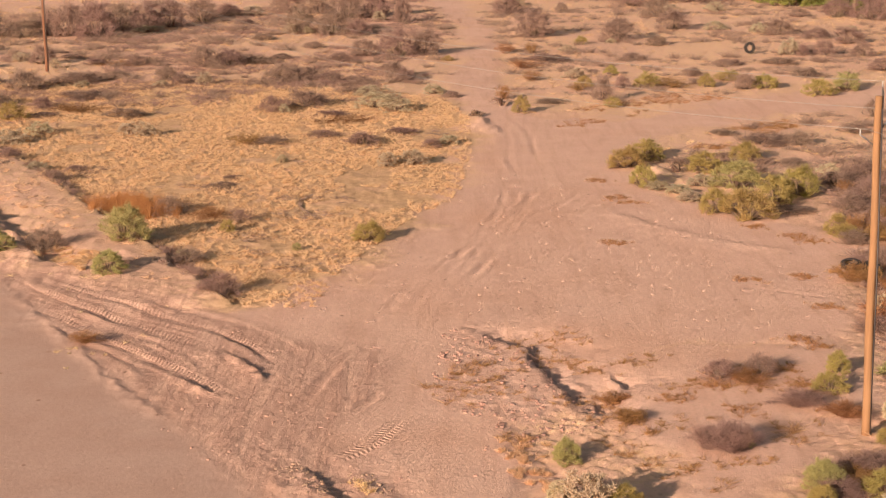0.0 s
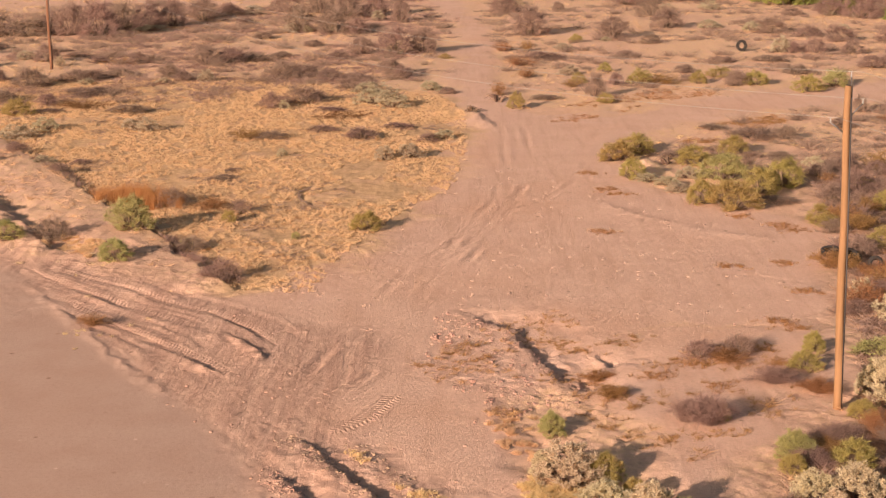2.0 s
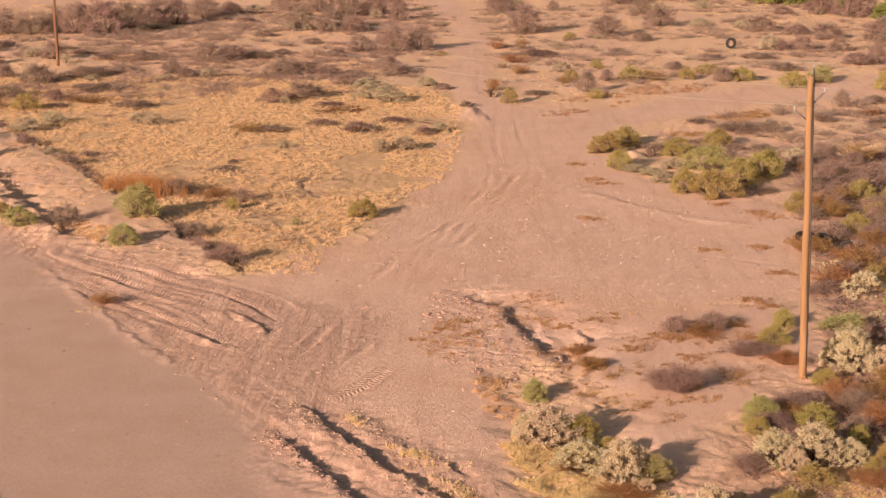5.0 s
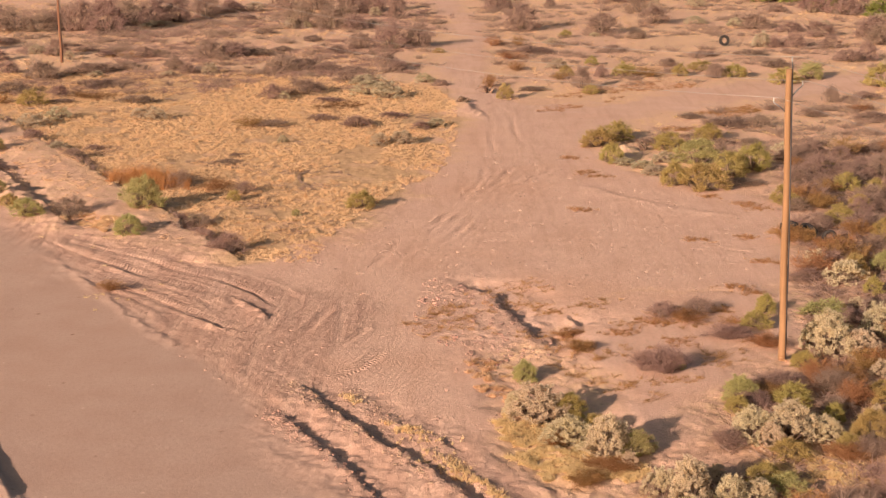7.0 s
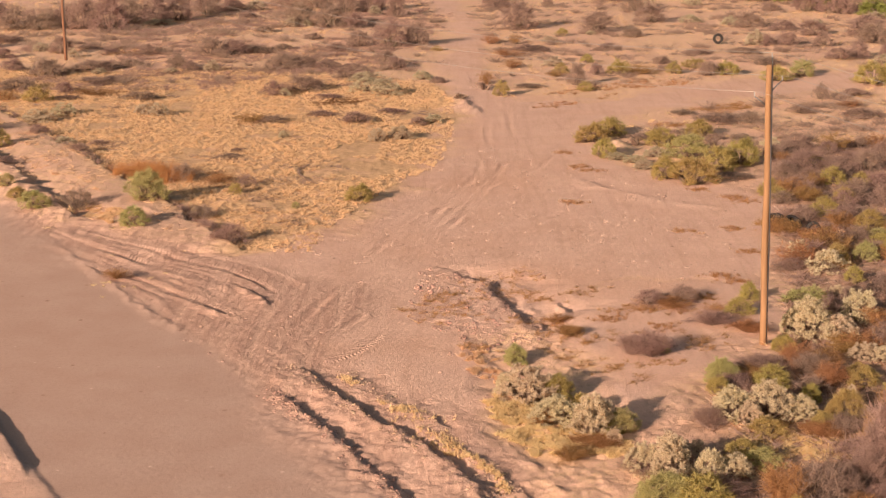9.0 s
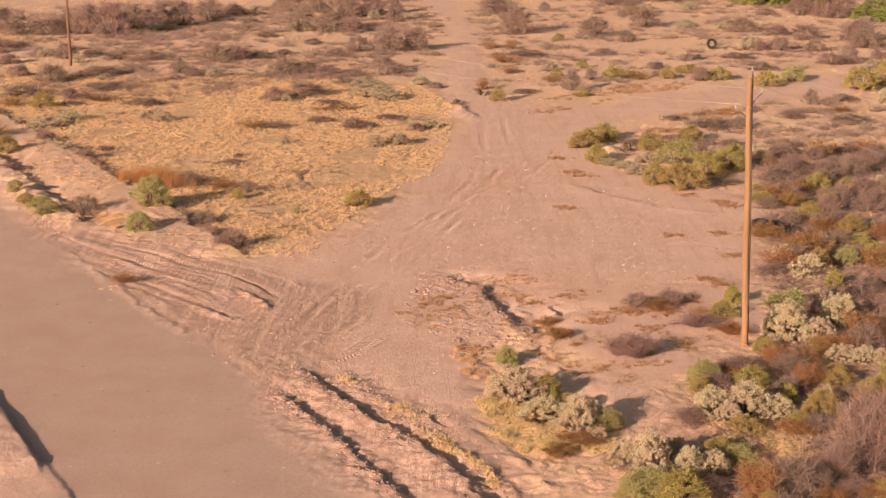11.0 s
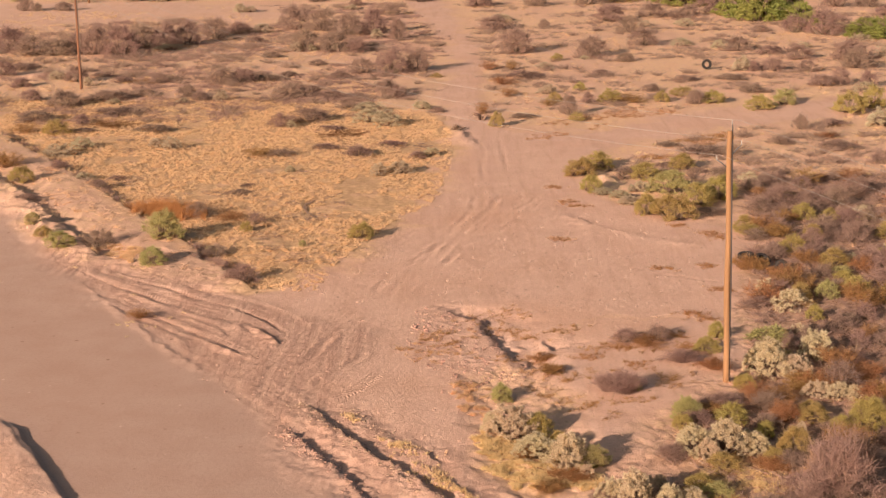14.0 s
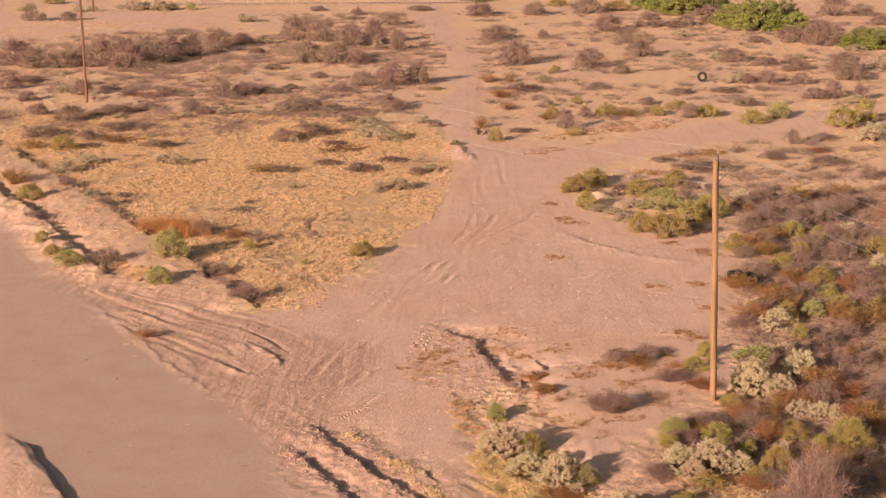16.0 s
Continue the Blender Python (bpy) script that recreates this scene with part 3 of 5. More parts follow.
def knob():
    bm = bmesh.new()
    bmesh.ops.create_cone(bm, segments=5, cap_ends=False, radius1=0.0, radius2=1.0, depth=1.0, matrix=pose(0, 0, -0.5))
    bmesh.ops.create_cone(bm, segments=5, cap_ends=False, radius1=1.0, radius2=0.0, depth=1.0, matrix=pose(0, 0, 0.5))
    points, faces = np.array([v.co[:] for v in bm.verts]), np.array([[v.index for v in f.verts] for f in bm.faces])
    bm.free()
    return points, faces


KNOB, KNOB_FACES = knob()


def dome_meshes(seed, clumps, leaves, length, width, radius, material, upright=0.5, tall=1.0, loose=0.35, heart=0.6):
    """A leafy shrub one metre wide and high: an uneven dome of rounded clumps, each a dense heart with short leaves standing out of it."""
    rng = np.random.RandomState(seed)
    turn = rng.rand(clumps) * 2 * math.pi
    rise = rng.rand(clumps) ** 0.85
    lobe = 0.86 + 0.13 * np.sin(turn * 2 + seed) + 0.09 * np.sin(turn * 5 + 2 * seed)
    out = np.sqrt(np.clip(1 - rise ** 2, 0, 1)) * (0.5 - 0.6 * radius) * lobe * (0.62 + 0.38 * rng.rand(clumps) ** 0.6)
    crest = 0.86 + 0.14 * np.sin(turn * 3 + 3 * seed) * np.clip(out * 4, 0, 1)
    center = np.stack([np.cos(turn) * out, np.sin(turn) * out, 0.5 * radius + rise * (1 - 1.6 * radius) * crest * (0.72 + 0.28 * rng.rand(clumps))], 1)
    wood = soup("wood", *blades(center * np.array([0.25, 0.25, 0.0]), center, 0.008, rng), STEM)
    size = radius * (0.55 + 0.75 * rng.rand(clumps, 1, 1))
    way = rng.normal(size=(clumps, leaves, 3)) + np.array([0, 0, 0.35])
    way /= np.linalg.norm(way, axis=2, keepdims=True)
    start = center[:, None] + way * size * np.array([0.6, 0.6, 0.6 * tall])
    lean = way * (1 - upright) + np.array([0, 0, upright]) + rng.normal(size=way.shape) * loose
    end = start + lean * length * (0.5 + rng.rand(clumps, leaves, 1))
    start, end = (np.maximum(v.reshape(-1, 3), (-9, -9, 0.012)) for v in (start, end))
    ball = center[:, None] + KNOB[None] * (0.6 + 0.55 * rng.rand(clumps, len(KNOB), 1)) * size * heart * np.array([1, 1, tall])
    ball[..., 2] = np.maximum(ball[..., 2], 0.0)
    core = tuple(ball[:, KNOB_FACES[:, i]].reshape(-1, 3) for i in range(3))
    return wood, soup("foliage", *stacked([blades(start, end, width, rng), core]), material)


def tree_meshes(seed):
    """A wide mesquite one metre wide and high: a forked trunk with limbs, and a gappy crown of leaf clumps."""
    rng = random.Random(seed)
    lines, knots = [], []
    for i in range(6):
        a = i * 1.05 + rng.random() * 0.6
        r = 0.12 + 0.16 * rng.random()
        fork = (0.5 * r * math.cos(a), 0.5 * r * math.sin(a), 0.28)
        end = (r * 1.4 * math.cos(a), r * 1.4 * math.sin(a), 0.55 + 0.2 * rng.random())
        lines.append((((0.03 * math.cos(a), 0.03 * math.sin(a), -0.02), fork, end), (0.03, 0.02, 0.007)))
        for j in range(3):
            b = a + (j - 1) * 0.7
            tip = (end[0] + 0.14 * math.cos(b), end[1] + 0.14 * math.sin(b), end[2] + 0.12 * rng.random())
            lines.append(((fork, ((fork[0] + tip[0]) / 2, (fork[1] + tip[1]) / 2, (fork[2] + tip[2]) / 2 + 0.05), tip), (0.012, 0.008, 0.003)))
    return tubes("trunk", lines, STEM, 6), dome_meshes(seed, 150, 26, 0.035, 0.012, 0.075, LEAF, 0.2)[1]


# leafy kinds: clumps, leaves of a clump, leaf length and width, clump radius, at the three distances
SALT = ((210, 34, 0.037, 0.0092, 0.052), (120, 28, 0.044, 0.0115, 0.060), (74, 17, 0.055, 0.018, 0.078))
FINE = ((200, 50, 0.070, 0.0042, 0.055), (120, 34, 0.075, 0.0064, 0.062), (74, 18, 0.09, 0.011, 0.08))
FUZZ = (None, (85, 20, 0.14, 0.0042, 0.07), (80, 19, 0.13, 0.0066, 0.085))
KINDS = {
    "brown": ("dry_shrub", "leafless grey-brown desert shrub with fine dry twigs", "shrub", lambda s, r: dome_meshes(s, *FUZZ[r], TWIG, 0.45, 1.0, 0.55, 0.35) if r else twig_meshes(s, 140, 46, 0.0028, TWIG), 4),
    "rust": ("dry_weed", "rust-orange dry weed clump with upright stalks", "shrub", lambda s, r: twig_meshes(s + 50, (110, 75, 55)[r], (40, 24, 16)[r], (0.0038, 0.0054, 0.0072)[r], RUST), 3),
    "olive": ("olive_shrub", "olive-yellow leafy desert shrub on sandy ground", "shrub", lambda s, r: dome_meshes(s + 10, *FINE[r], OLIVE, 0.45, 1.0, 0.5, 0.45), 4),
    "green": ("green_shrub", "rounded grey-green desert shrub on sandy ground", "shrub", lambda s, r: dome_meshes(s + 20, *FINE[r], GREEN, 0.45, 1.0, 0.5, 0.45), 3),
    "pale": ("saltbush", "pale silvery saltbush with dense upright leaf clusters", "shrub", lambda s, r: dome_meshes(s + 30, *SALT[r], PALE, 0.4, 1.3, 0.35, 0.5), 5),
    "sage": ("sagebrush", "dull grey-green sagebrush low on the straw-covered ground", "shrub", lambda s, r: dome_meshes(s + 40, *SALT[r], SAGE, 0.4, 1.1, 0.4, 0.5), 4),
    "tree": ("mesquite_tree", "wide low green mesquite tree at the scrub edge", "tree", lambda s, r: tree_meshes(s), 3),
}
PART_NAMES = {"brown": "brushwood", "rust": "brushwood", "olive": "foliage", "green": "foliage", "pale": "foliage", "sage": "foliage", "tree": "crown"}


def rank(y):
    """How fine a plant is built: near, middle distance, far."""
    return 0 if y < 56 else 1 if y < 108 else 2


MADE = {(kind, r): [make(s + 1, r) for s in range(count)] for kind, (_, _, _, make, count) in KINDS.items() for r in range(3)}
PLANT_DICE = random.Random(7)
PLACED = []


def plant(kind, rows, coarser=0):
    """Plants of one kind: x, y, width and height of each."""
    name, label, category, _, count = KINDS[kind]
    ground = relief_at(np.array([r[0] for r in rows], float), np.array([r[1] for r in rows], float))[0]
    for (x, y, wide, high), z in zip(rows, ground):
        wood, crown = MADE[kind, min(2, rank(y) + coarser)][PLANT_DICE.randrange(count)]
        thing = tagged(new(name), label, category, group=category + "s of the " + name.replace("_", " ") + " kind")
        PLACED.append((kind, x, y, wide))
        if kind == "brown" and y > 100:
            wide = wide * 0.95
        spread = wide * {"pale": 1.2, "sage": 1.2, "olive": 1.25, "green": 1.25, "brown": 1.3 if y < 56 else 1.15}.get(kind, 1.35)
        thing.matrix_world = pose(x, y, z - 0.03 * high, 0, 0, PLANT_DICE.uniform(0, 360)) @ Matrix.Diagonal((spread, spread, high * 1.12, 1))
        part("trunk" if kind == "tree" else "wood", wood, thing)
        part(PART_NAMES[kind], crown, thing)


plant('brown', [(14.9, 35.9, 1.2, 0.6), (13.7, 36.2, 1.0, 1.0), (9.8, 36.5, 1.7, 0.7), (13.3, 37.0, 1.6, 0.9), (14.6, 37.3, 1.2, 1.3), (16.0, 38.2, 2.0, 2.9), (8.8, 38.7, 1.2, 0.7), (8.0, 38.8, 1.6, 0.7), (15.6, 39.4, 1.0, 1.7), (17.3, 40.6, 1.3, 1.9), (15.2, 42.4, 1.3, 0.6), (10.5, 43.2, 1.1, 0.7), (17.6, 45.9, 1.4, 0.5), (12.2, 47.7, 1.4, 0.5), (15.4, 49.2, 1.4, 0.8), (13.5, 49.6, 1.7, 0.6), (9.5, 51.1, 1.6, 1.0), (8.7, 51.4, 1.2, 0.8), (20.6, 55.6, 1.3, 0.7), (12.6, 55.7, 1.5, 0.6), (21.6, 58.3, 1.1, 1.1), (18.4, 58.4, 1.5, 0.7), (10.3, 59.0, 1.6, 0.7), (11.9, 59.4, 1.6, 0.8)])
plant('brown', [(21.4, 61.2, 2.2, 0.8), (17.5, 65.7, 1.5, 0.4), (18.0, 65.7, 1.5, 0.6), (19.5, 67.4, 1.6, 1.1), (22.8, 68.3, 1.5, 0.8), (-9.9, 70.8, 2.3, 1.2), (22.8, 71.8, 1.6, 0.8), (-12.2, 76.8, 1.9, 0.7), (23.7, 78.9, 1.7, 1.3), (-19.5, 79.2, 2.4, 1.2), (26.4, 79.9, 2.4, 1.5), (25.5, 83.8, 2.1, 1.0), (28.6, 85.2, 1.4, 1.2), (-10.7, 85.2, 1.4, 0.8), (-14.8, 87.3, 2.2, 1.1), (19.0, 88.5, 2.9, 0.3), (25.8, 91.0, 2.3, 1.0), (28.0, 91.0, 2.3, 1.5), (24.3, 91.3, 3.0, 1.4), (-27.2, 92.2, 1.9, 0.4), (27.2, 92.8, 1.9, 1.0), (30.1, 94.9, 2.4, 1.4), (-13.1, 94.9, 2.3, 0.2), (23.1, 96.0, 2.4, 0.9)])
plant('brown', [(-23.2, 96.7, 1.6, 0.6), (26.8, 96.9, 2.0, 1.0), (-12.6, 97.8, 1.6, 0.1), (-22.6, 100.0, 1.6, 0.4), (25.6, 101.1, 1.6, 0.9), (20.0, 102.2, 1.6, 0.5), (22.0, 102.4, 2.1, 0.5), (15.4, 102.8, 2.5, 0.5), (-27.5, 103.4, 1.7, 0.6), (18.1, 105.3, 1.7, 0.3), (34.8, 106.3, 2.2, 1.2), (-0.8, 108.8, 1.7, 0.6), (23.8, 109.8, 2.2, 1.0), (-5.4, 109.9, 3.0, 0.8), (-11.5, 110.0, 2.6, 0.5), (21.7, 110.7, 4.4, 0.6), (33.1, 112.7, 3.6, 0.8), (-8.2, 113.2, 2.7, 0.5), (19.4, 113.8, 2.2, 0.3), (-3.0, 114.9, 2.7, 0.4), (28.7, 115.0, 2.3, 0.7), (-29.6, 121.2, 2.4, 0.3), (-23.8, 121.6, 3.3, 0.7), (31.9, 122.1, 1.6, 1.4)])
plant('brown', [(-8.4, 122.6, 2.9, 0.4), (-12.9, 124.0, 2.4, 1.3), (35.3, 124.2, 3.0, 0.6), (-30.8, 125.8, 2.0, 0.9), (-10.7, 127.2, 3.9, 1.3), (-35.2, 127.4, 4.5, 1.0), (8.6, 129.5, 3.0, 0.4), (12.6, 130.5, 2.0, 2.0), (-28.9, 132.0, 5.6, 0.6), (0.6, 132.4, 1.5, 0.6), (-7.4, 134.3, 2.9, 1.2), (25.0, 136.3, 2.1, 1.4), (-34.8, 136.6, 3.7, 1.7), (15.0, 137.7, 1.6, 1.2), (-22.3, 140.2, 2.2, 0.9), (-38.8, 140.3, 2.8, 1.2), (-7.3, 140.7, 3.2, 0.6), (-31.5, 141.1, 4.4, 1.1), (-14.0, 141.1, 3.2, 1.6), (-9.7, 141.1, 3.2, 1.0), (-23.8, 141.9, 2.2, 1.4), (-3.3, 142.2, 2.2, 1.2), (-12.0, 142.3, 3.3, 1.3), (-28.6, 144.0, 3.3, 0.7)])
plant('brown', [(-4.5, 144.1, 2.7, 1.5), (31.7, 144.3, 3.3, 0.8), (21.9, 145.6, 2.3, 0.8), (44.2, 148.1, 2.3, 1.7), (39.8, 148.6, 3.5, 1.2), (-42.1, 149.6, 2.6, 1.1), (41.9, 150.4, 2.3, 2.0), (-21.9, 151.3, 3.5, 1.8), (-28.4, 152.5, 2.0, 1.2), (-19.8, 152.7, 3.5, 1.6), (-37.2, 153.4, 3.0, 1.9), (-32.3, 153.4, 2.9, 0.6), (26.4, 153.4, 2.9, 0.6), (31.1, 153.6, 3.5, 0.7), (-17.1, 154.3, 4.1, 0.7), (-9.8, 155.3, 3.0, 0.9), (9.8, 156.7, 5.3, 0.6), (-35.5, 157.8, 2.1, 0.5), (17.9, 157.9, 2.4, 0.6), (-15.4, 157.9, 2.4, 0.6), (-46.2, 158.2, 3.1, 1.6), (-4.5, 159.3, 3.9, 2.9), (-7.6, 159.6, 3.2, 1.8), (40.6, 159.8, 2.5, 1.4)])
plant('brown', [(34.7, 160.0, 1.6, 1.2), (36.8, 160.4, 2.5, 1.7), (-1.7, 161.3, 3.5, 2.9), (46.7, 162.9, 3.8, 2.4), (-45.4, 163.8, 3.9, 0.8), (-13.1, 166.4, 2.6, 0.7), (21.8, 169.5, 2.6, 1.1), (47.6, 169.9, 5.4, 2.5), (41.7, 171.0, 3.9, 1.8), (-19.0, 174.2, 3.3, 0.8), (18.6, 175.4, 4.9, 2.5), (39.5, 175.9, 3.3, 1.2), (-36.9, 176.2, 5.0, 4.1), (-44.5, 176.6, 4.0, 2.2), (-47.4, 177.0, 5.1, 2.7), (-40.2, 177.5, 4.1, 3.8), (9.7, 178.2, 5.0, 3.2), (-42.6, 178.4, 3.4, 2.9), (-9.1, 178.5, 2.9, 1.9), (36.2, 179.8, 4.1, 1.9), (-11.9, 180.3, 4.9, 2.7), (-10.1, 180.6, 2.8, 1.1), (-15.6, 181.3, 4.3, 2.9), (-51.6, 182.5, 5.2, 3.0)])
plant('brown', [(-36.0, 184.5, 4.2, 3.2), (-33.3, 185.1, 4.3, 3.4), (25.5, 186.0, 4.5, 2.3), (-30.9, 187.9, 4.3, 3.3), (-22.9, 190.8, 2.9, 0.7), (-4.8, 194.0, 3.1, 3.0), (-28.4, 195.2, 4.7, 2.8), (50.5, 197.6, 4.7, 3.9), (-11.4, 198.5, 4.6, 3.2), (-8.2, 200.1, 3.9, 3.8), (-25.9, 200.6, 3.8, 1.7), (47.5, 200.9, 4.8, 2.3), (25.9, 201.2, 4.1, 2.5), (43.2, 201.7, 3.0, 1.1), (-15.1, 203.2, 4.6, 3.3), (7.7, 204.7, 4.9, 2.2), (54.5, 205.1, 3.8, 2.2), (-19.2, 206.1, 4.8, 3.5), (59.0, 207.8, 3.9, 1.6), (14.8, 208.4, 2.0, 1.2), (24.4, 215.9, 5.8, 2.6), (34.3, 220.1, 3.3, 1.3), (31.1, 221.7, 5.3, 2.2), (36.5, 221.9, 4.1, 1.8)])
plant('brown', [(65.2, 223.4, 4.1, 1.7), (-6.8, 224.6, 3.7, 1.9), (40.1, 227.1, 5.4, 2.7), (-60.4, 232.2, 1.7, 1.3), (-62.2, 232.6, 2.8, 3.0), (-56.5, 232.6, 3.3, 1.5), (61.3, 235.8, 5.5, 3.7), (65.8, 236.2, 4.7, 2.1), (15.1, 238.8, 4.7, 2.3), (6.4, 239.6, 6.3, 2.0), (-12.6, 239.7, 2.3, 1.4), (23.6, 240.9, 6.5, 2.5), (-3.0, 247.6, 4.5, 0.9), (-19.4, 247.8, 3.6, 0.8)])
plant('rust', [(11.7, 35.8, 1.5, 1.3), (15.7, 35.8, 1.2, 0.6), (5.5, 40.0, 1.2, 0.3), (15.6, 40.9, 0.5, 1.1), (6.4, 41.3, 1.4, 0.3), (14.3, 42.1, 1.3, 0.5), (4.8, 43.5, 0.9, 0.4), (15.8, 47.6, 1.2, 0.9), (13.1, 48.8, 1.4, 0.4), (16.0, 49.9, 1.4, 0.7), (15.1, 50.2, 1.2, 0.9), (20.2, 52.9, 1.0, 0.7), (6.4, 54.0, 1.1, 0.4), (14.0, 54.7, 1.3, 0.5), (6.2, 56.8, 1.0, 0.3), (11.3, 58.5, 1.6, 0.4), (-14.3, 63.3, 1.1, 0.5), (23.4, 66.9, 1.5, 1.0), (25.4, 73.0, 1.3, 1.0), (22.4, 74.5, 1.6, 0.8), (22.1, 81.2, 1.7, 0.8), (21.4, 82.8, 1.6, 1.1), (-12.5, 86.2, 1.6, 0.7), (-31.9, 104.6, 2.2, 1.3)])
plant('rust', [(-13.3, 110.1, 2.3, 0.6), (33.3, 117.7, 1.9, 0.5), (-7.3, 120.1, 4.2, 0.2), (-34.5, 120.9, 2.4, 0.8), (-27.9, 124.6, 3.9, 0.4), (4.8, 131.3, 1.6, 1.1), (11.2, 136.1, 1.6, 0.6), (18.7, 137.8, 3.7, 0.8), (7.6, 143.1, 2.2, 0.7), (7.3, 151.1, 2.9, 0.8), (-30.2, 152.7, 3.5, 0.4), (8.6, 162.5, 1.3, 1.1), (6.1, 162.7, 1.8, 1.0)])
plant('olive', [(11.9, 34.7, 0.9, 0.8), (11.2, 40.2, 1.2, 0.7), (14.5, 42.9, 1.0, 0.7), (15.6, 44.0, 1.4, 1.2), (6.1, 44.2, 1.1, 1.0), (14.7, 45.8, 0.9, 0.8), (5.4, 46.0, 1.2, 1.1), (17.9, 46.1, 1.0, 0.9), (19.3, 46.6, 1.9, 1.5), (11.5, 46.8, 0.9, 0.7), (15.0, 52.1, 1.0, 0.7), (19.2, 53.7, 1.0, 0.6), (14.1, 57.4, 1.3, 0.8), (18.2, 59.6, 0.7, 0.6), (14.9, 59.7, 1.0, 0.9), (20.5, 63.3, 1.0, 0.9), (20.5, 66.8, 1.3, 1.1), (23.9, 74.0, 1.9, 1.2), (22.3, 77.7, 1.7, 1.2), (-23.4, 81.0, 1.2, 0.7), (-3.7, 81.2, 1.6, 1.1), (24.4, 81.9, 1.4, 0.8), (-11.1, 83.1, 0.8, 0.7), (20.4, 83.5, 1.4, 1.1)])
plant('olive', [(26.6, 86.9, 1.3, 0.8), (16.3, 86.9, 2.9, 1.8), (14.8, 88.3, 1.9, 1.5), (18.7, 91.1, 2.6, 1.6), (20.4, 92.9, 2.2, 1.9), (11.7, 95.4, 1.5, 1.4), (-29.3, 98.9, 1.7, 1.3), (16.1, 100.3, 2.4, 1.4), (11.5, 101.7, 2.5, 1.5), (19.3, 104.1, 2.2, 1.3), (13.1, 105.1, 2.4, 1.4), (-31.7, 120.2, 2.4, 1.4), (5.9, 124.0, 1.5, 1.4), (13.1, 127.2, 1.5, 0.9), (38.4, 131.1, 3.6, 2.2), (30.5, 133.6, 2.6, 1.6), (41.2, 134.3, 2.7, 2.4), (26.8, 137.2, 2.4, 1.4), (22.0, 137.7, 1.8, 1.2), (17.1, 137.9, 2.1, 1.5), (11.9, 138.8, 1.6, 1.0), (24.6, 141.9, 2.5, 1.0), (14.8, 146.1, 1.4, 0.9), (0.4, 156.6, 1.3, 0.6)])
plant('olive', [(14.1, 170.3, 1.6, 0.9), (28.5, 244.8, 4.8, 2.0), (-67.6, 248.8, 1.8, 0.9), (-43.5, 250.1, 2.2, 1.3), (19.7, 254.5, 4.1, 1.4), (-65.4, 261.5, 3.8, 1.2)])
plant('green', [(8.1, 36.0, 2.0, 1.2), (7.4, 42.7, 1.2, 0.9), (11.8, 48.3, 1.2, 1.0), (4.0, 50.5, 1.0, 0.9), (10.0, 51.6, 0.6, 0.6), (22.0, 67.3, 1.2, 1.1), (-15.4, 73.8, 1.8, 1.1), (-12.6, 77.9, 0.7, 0.4), (-21.7, 78.2, 1.8, 1.1), (-7.2, 79.0, 0.5, 0.4), (-15.9, 80.5, 2.6, 1.8), (-25.0, 84.7, 1.1, 0.8), (17.2, 95.2, 3.0, 1.8), (33.4, 136.6, 2.7, 1.7), (-40.3, 249.8, 1.8, 1.4)])
plant('pale', [(9.8, 38.1, 1.3, 1.2), (8.5, 38.3, 1.7, 1.7), (10.7, 38.4, 1.2, 0.9), (7.7, 38.7, 1.3, 1.2), (9.2, 39.8, 0.9, 0.9), (9.7, 40.2, 0.7, 0.7), (7.0, 41.5, 0.7, 0.6), (6.4, 42.5, 1.8, 1.5), (12.0, 43.3, 1.3, 0.9), (5.2, 43.8, 2.1, 1.1), (11.5, 44.0, 1.8, 1.3), (12.8, 44.1, 2.1, 1.5), (14.0, 44.1, 1.4, 1.0), (13.8, 45.1, 0.7, 0.7), (4.3, 46.0, 2.4, 1.6), (16.3, 46.2, 0.6, 0.6), (3.6, 46.5, 1.2, 1.0), (19.5, 50.4, 1.0, 0.8), (18.9, 50.6, 1.5, 0.8), (18.0, 51.0, 1.5, 0.8), (17.6, 53.6, 1.9, 1.3), (16.4, 54.1, 2.2, 1.9), (15.9, 54.7, 1.2, 1.2), (19.1, 56.8, 1.7, 1.6)])
plant('pale', [(19.2, 61.0, 0.8, 0.6), (28.3, 77.6, 1.4, 1.1)])
plant('sage', [(25.2, 74.9, 0.8, 0.7), (13.9, 91.5, 1.7, 0.7), (13.5, 93.4, 1.5, 0.6), (12.5, 94.6, 1.5, 0.6), (15.3, 96.0, 1.9, 0.8), (-25.0, 100.0, 1.8, 0.8), (-3.5, 102.0, 1.6, 1.0), (-1.9, 102.6, 1.9, 1.0), (-10.2, 102.9, 0.8, 0.6), (-29.1, 110.0, 2.7, 1.1), (0.3, 110.1, 1.7, 0.8), (-20.7, 113.0, 1.6, 1.1), (-28.0, 113.3, 2.3, 1.0), (-21.9, 113.8, 2.0, 0.9), (-12.0, 123.4, 1.0, 0.8), (39.6, 124.1, 3.5, 1.9), (-3.7, 124.5, 2.9, 1.5), (-5.3, 126.9, 3.1, 1.3), (-5.7, 132.7, 3.0, 1.1), (-0.8, 134.5, 2.1, 0.9), (-30.3, 137.7, 1.6, 0.6), (-23.8, 138.1, 1.6, 0.6), (-20.3, 139.6, 1.6, 1.2), (11.4, 144.3, 2.2, 1.1)])
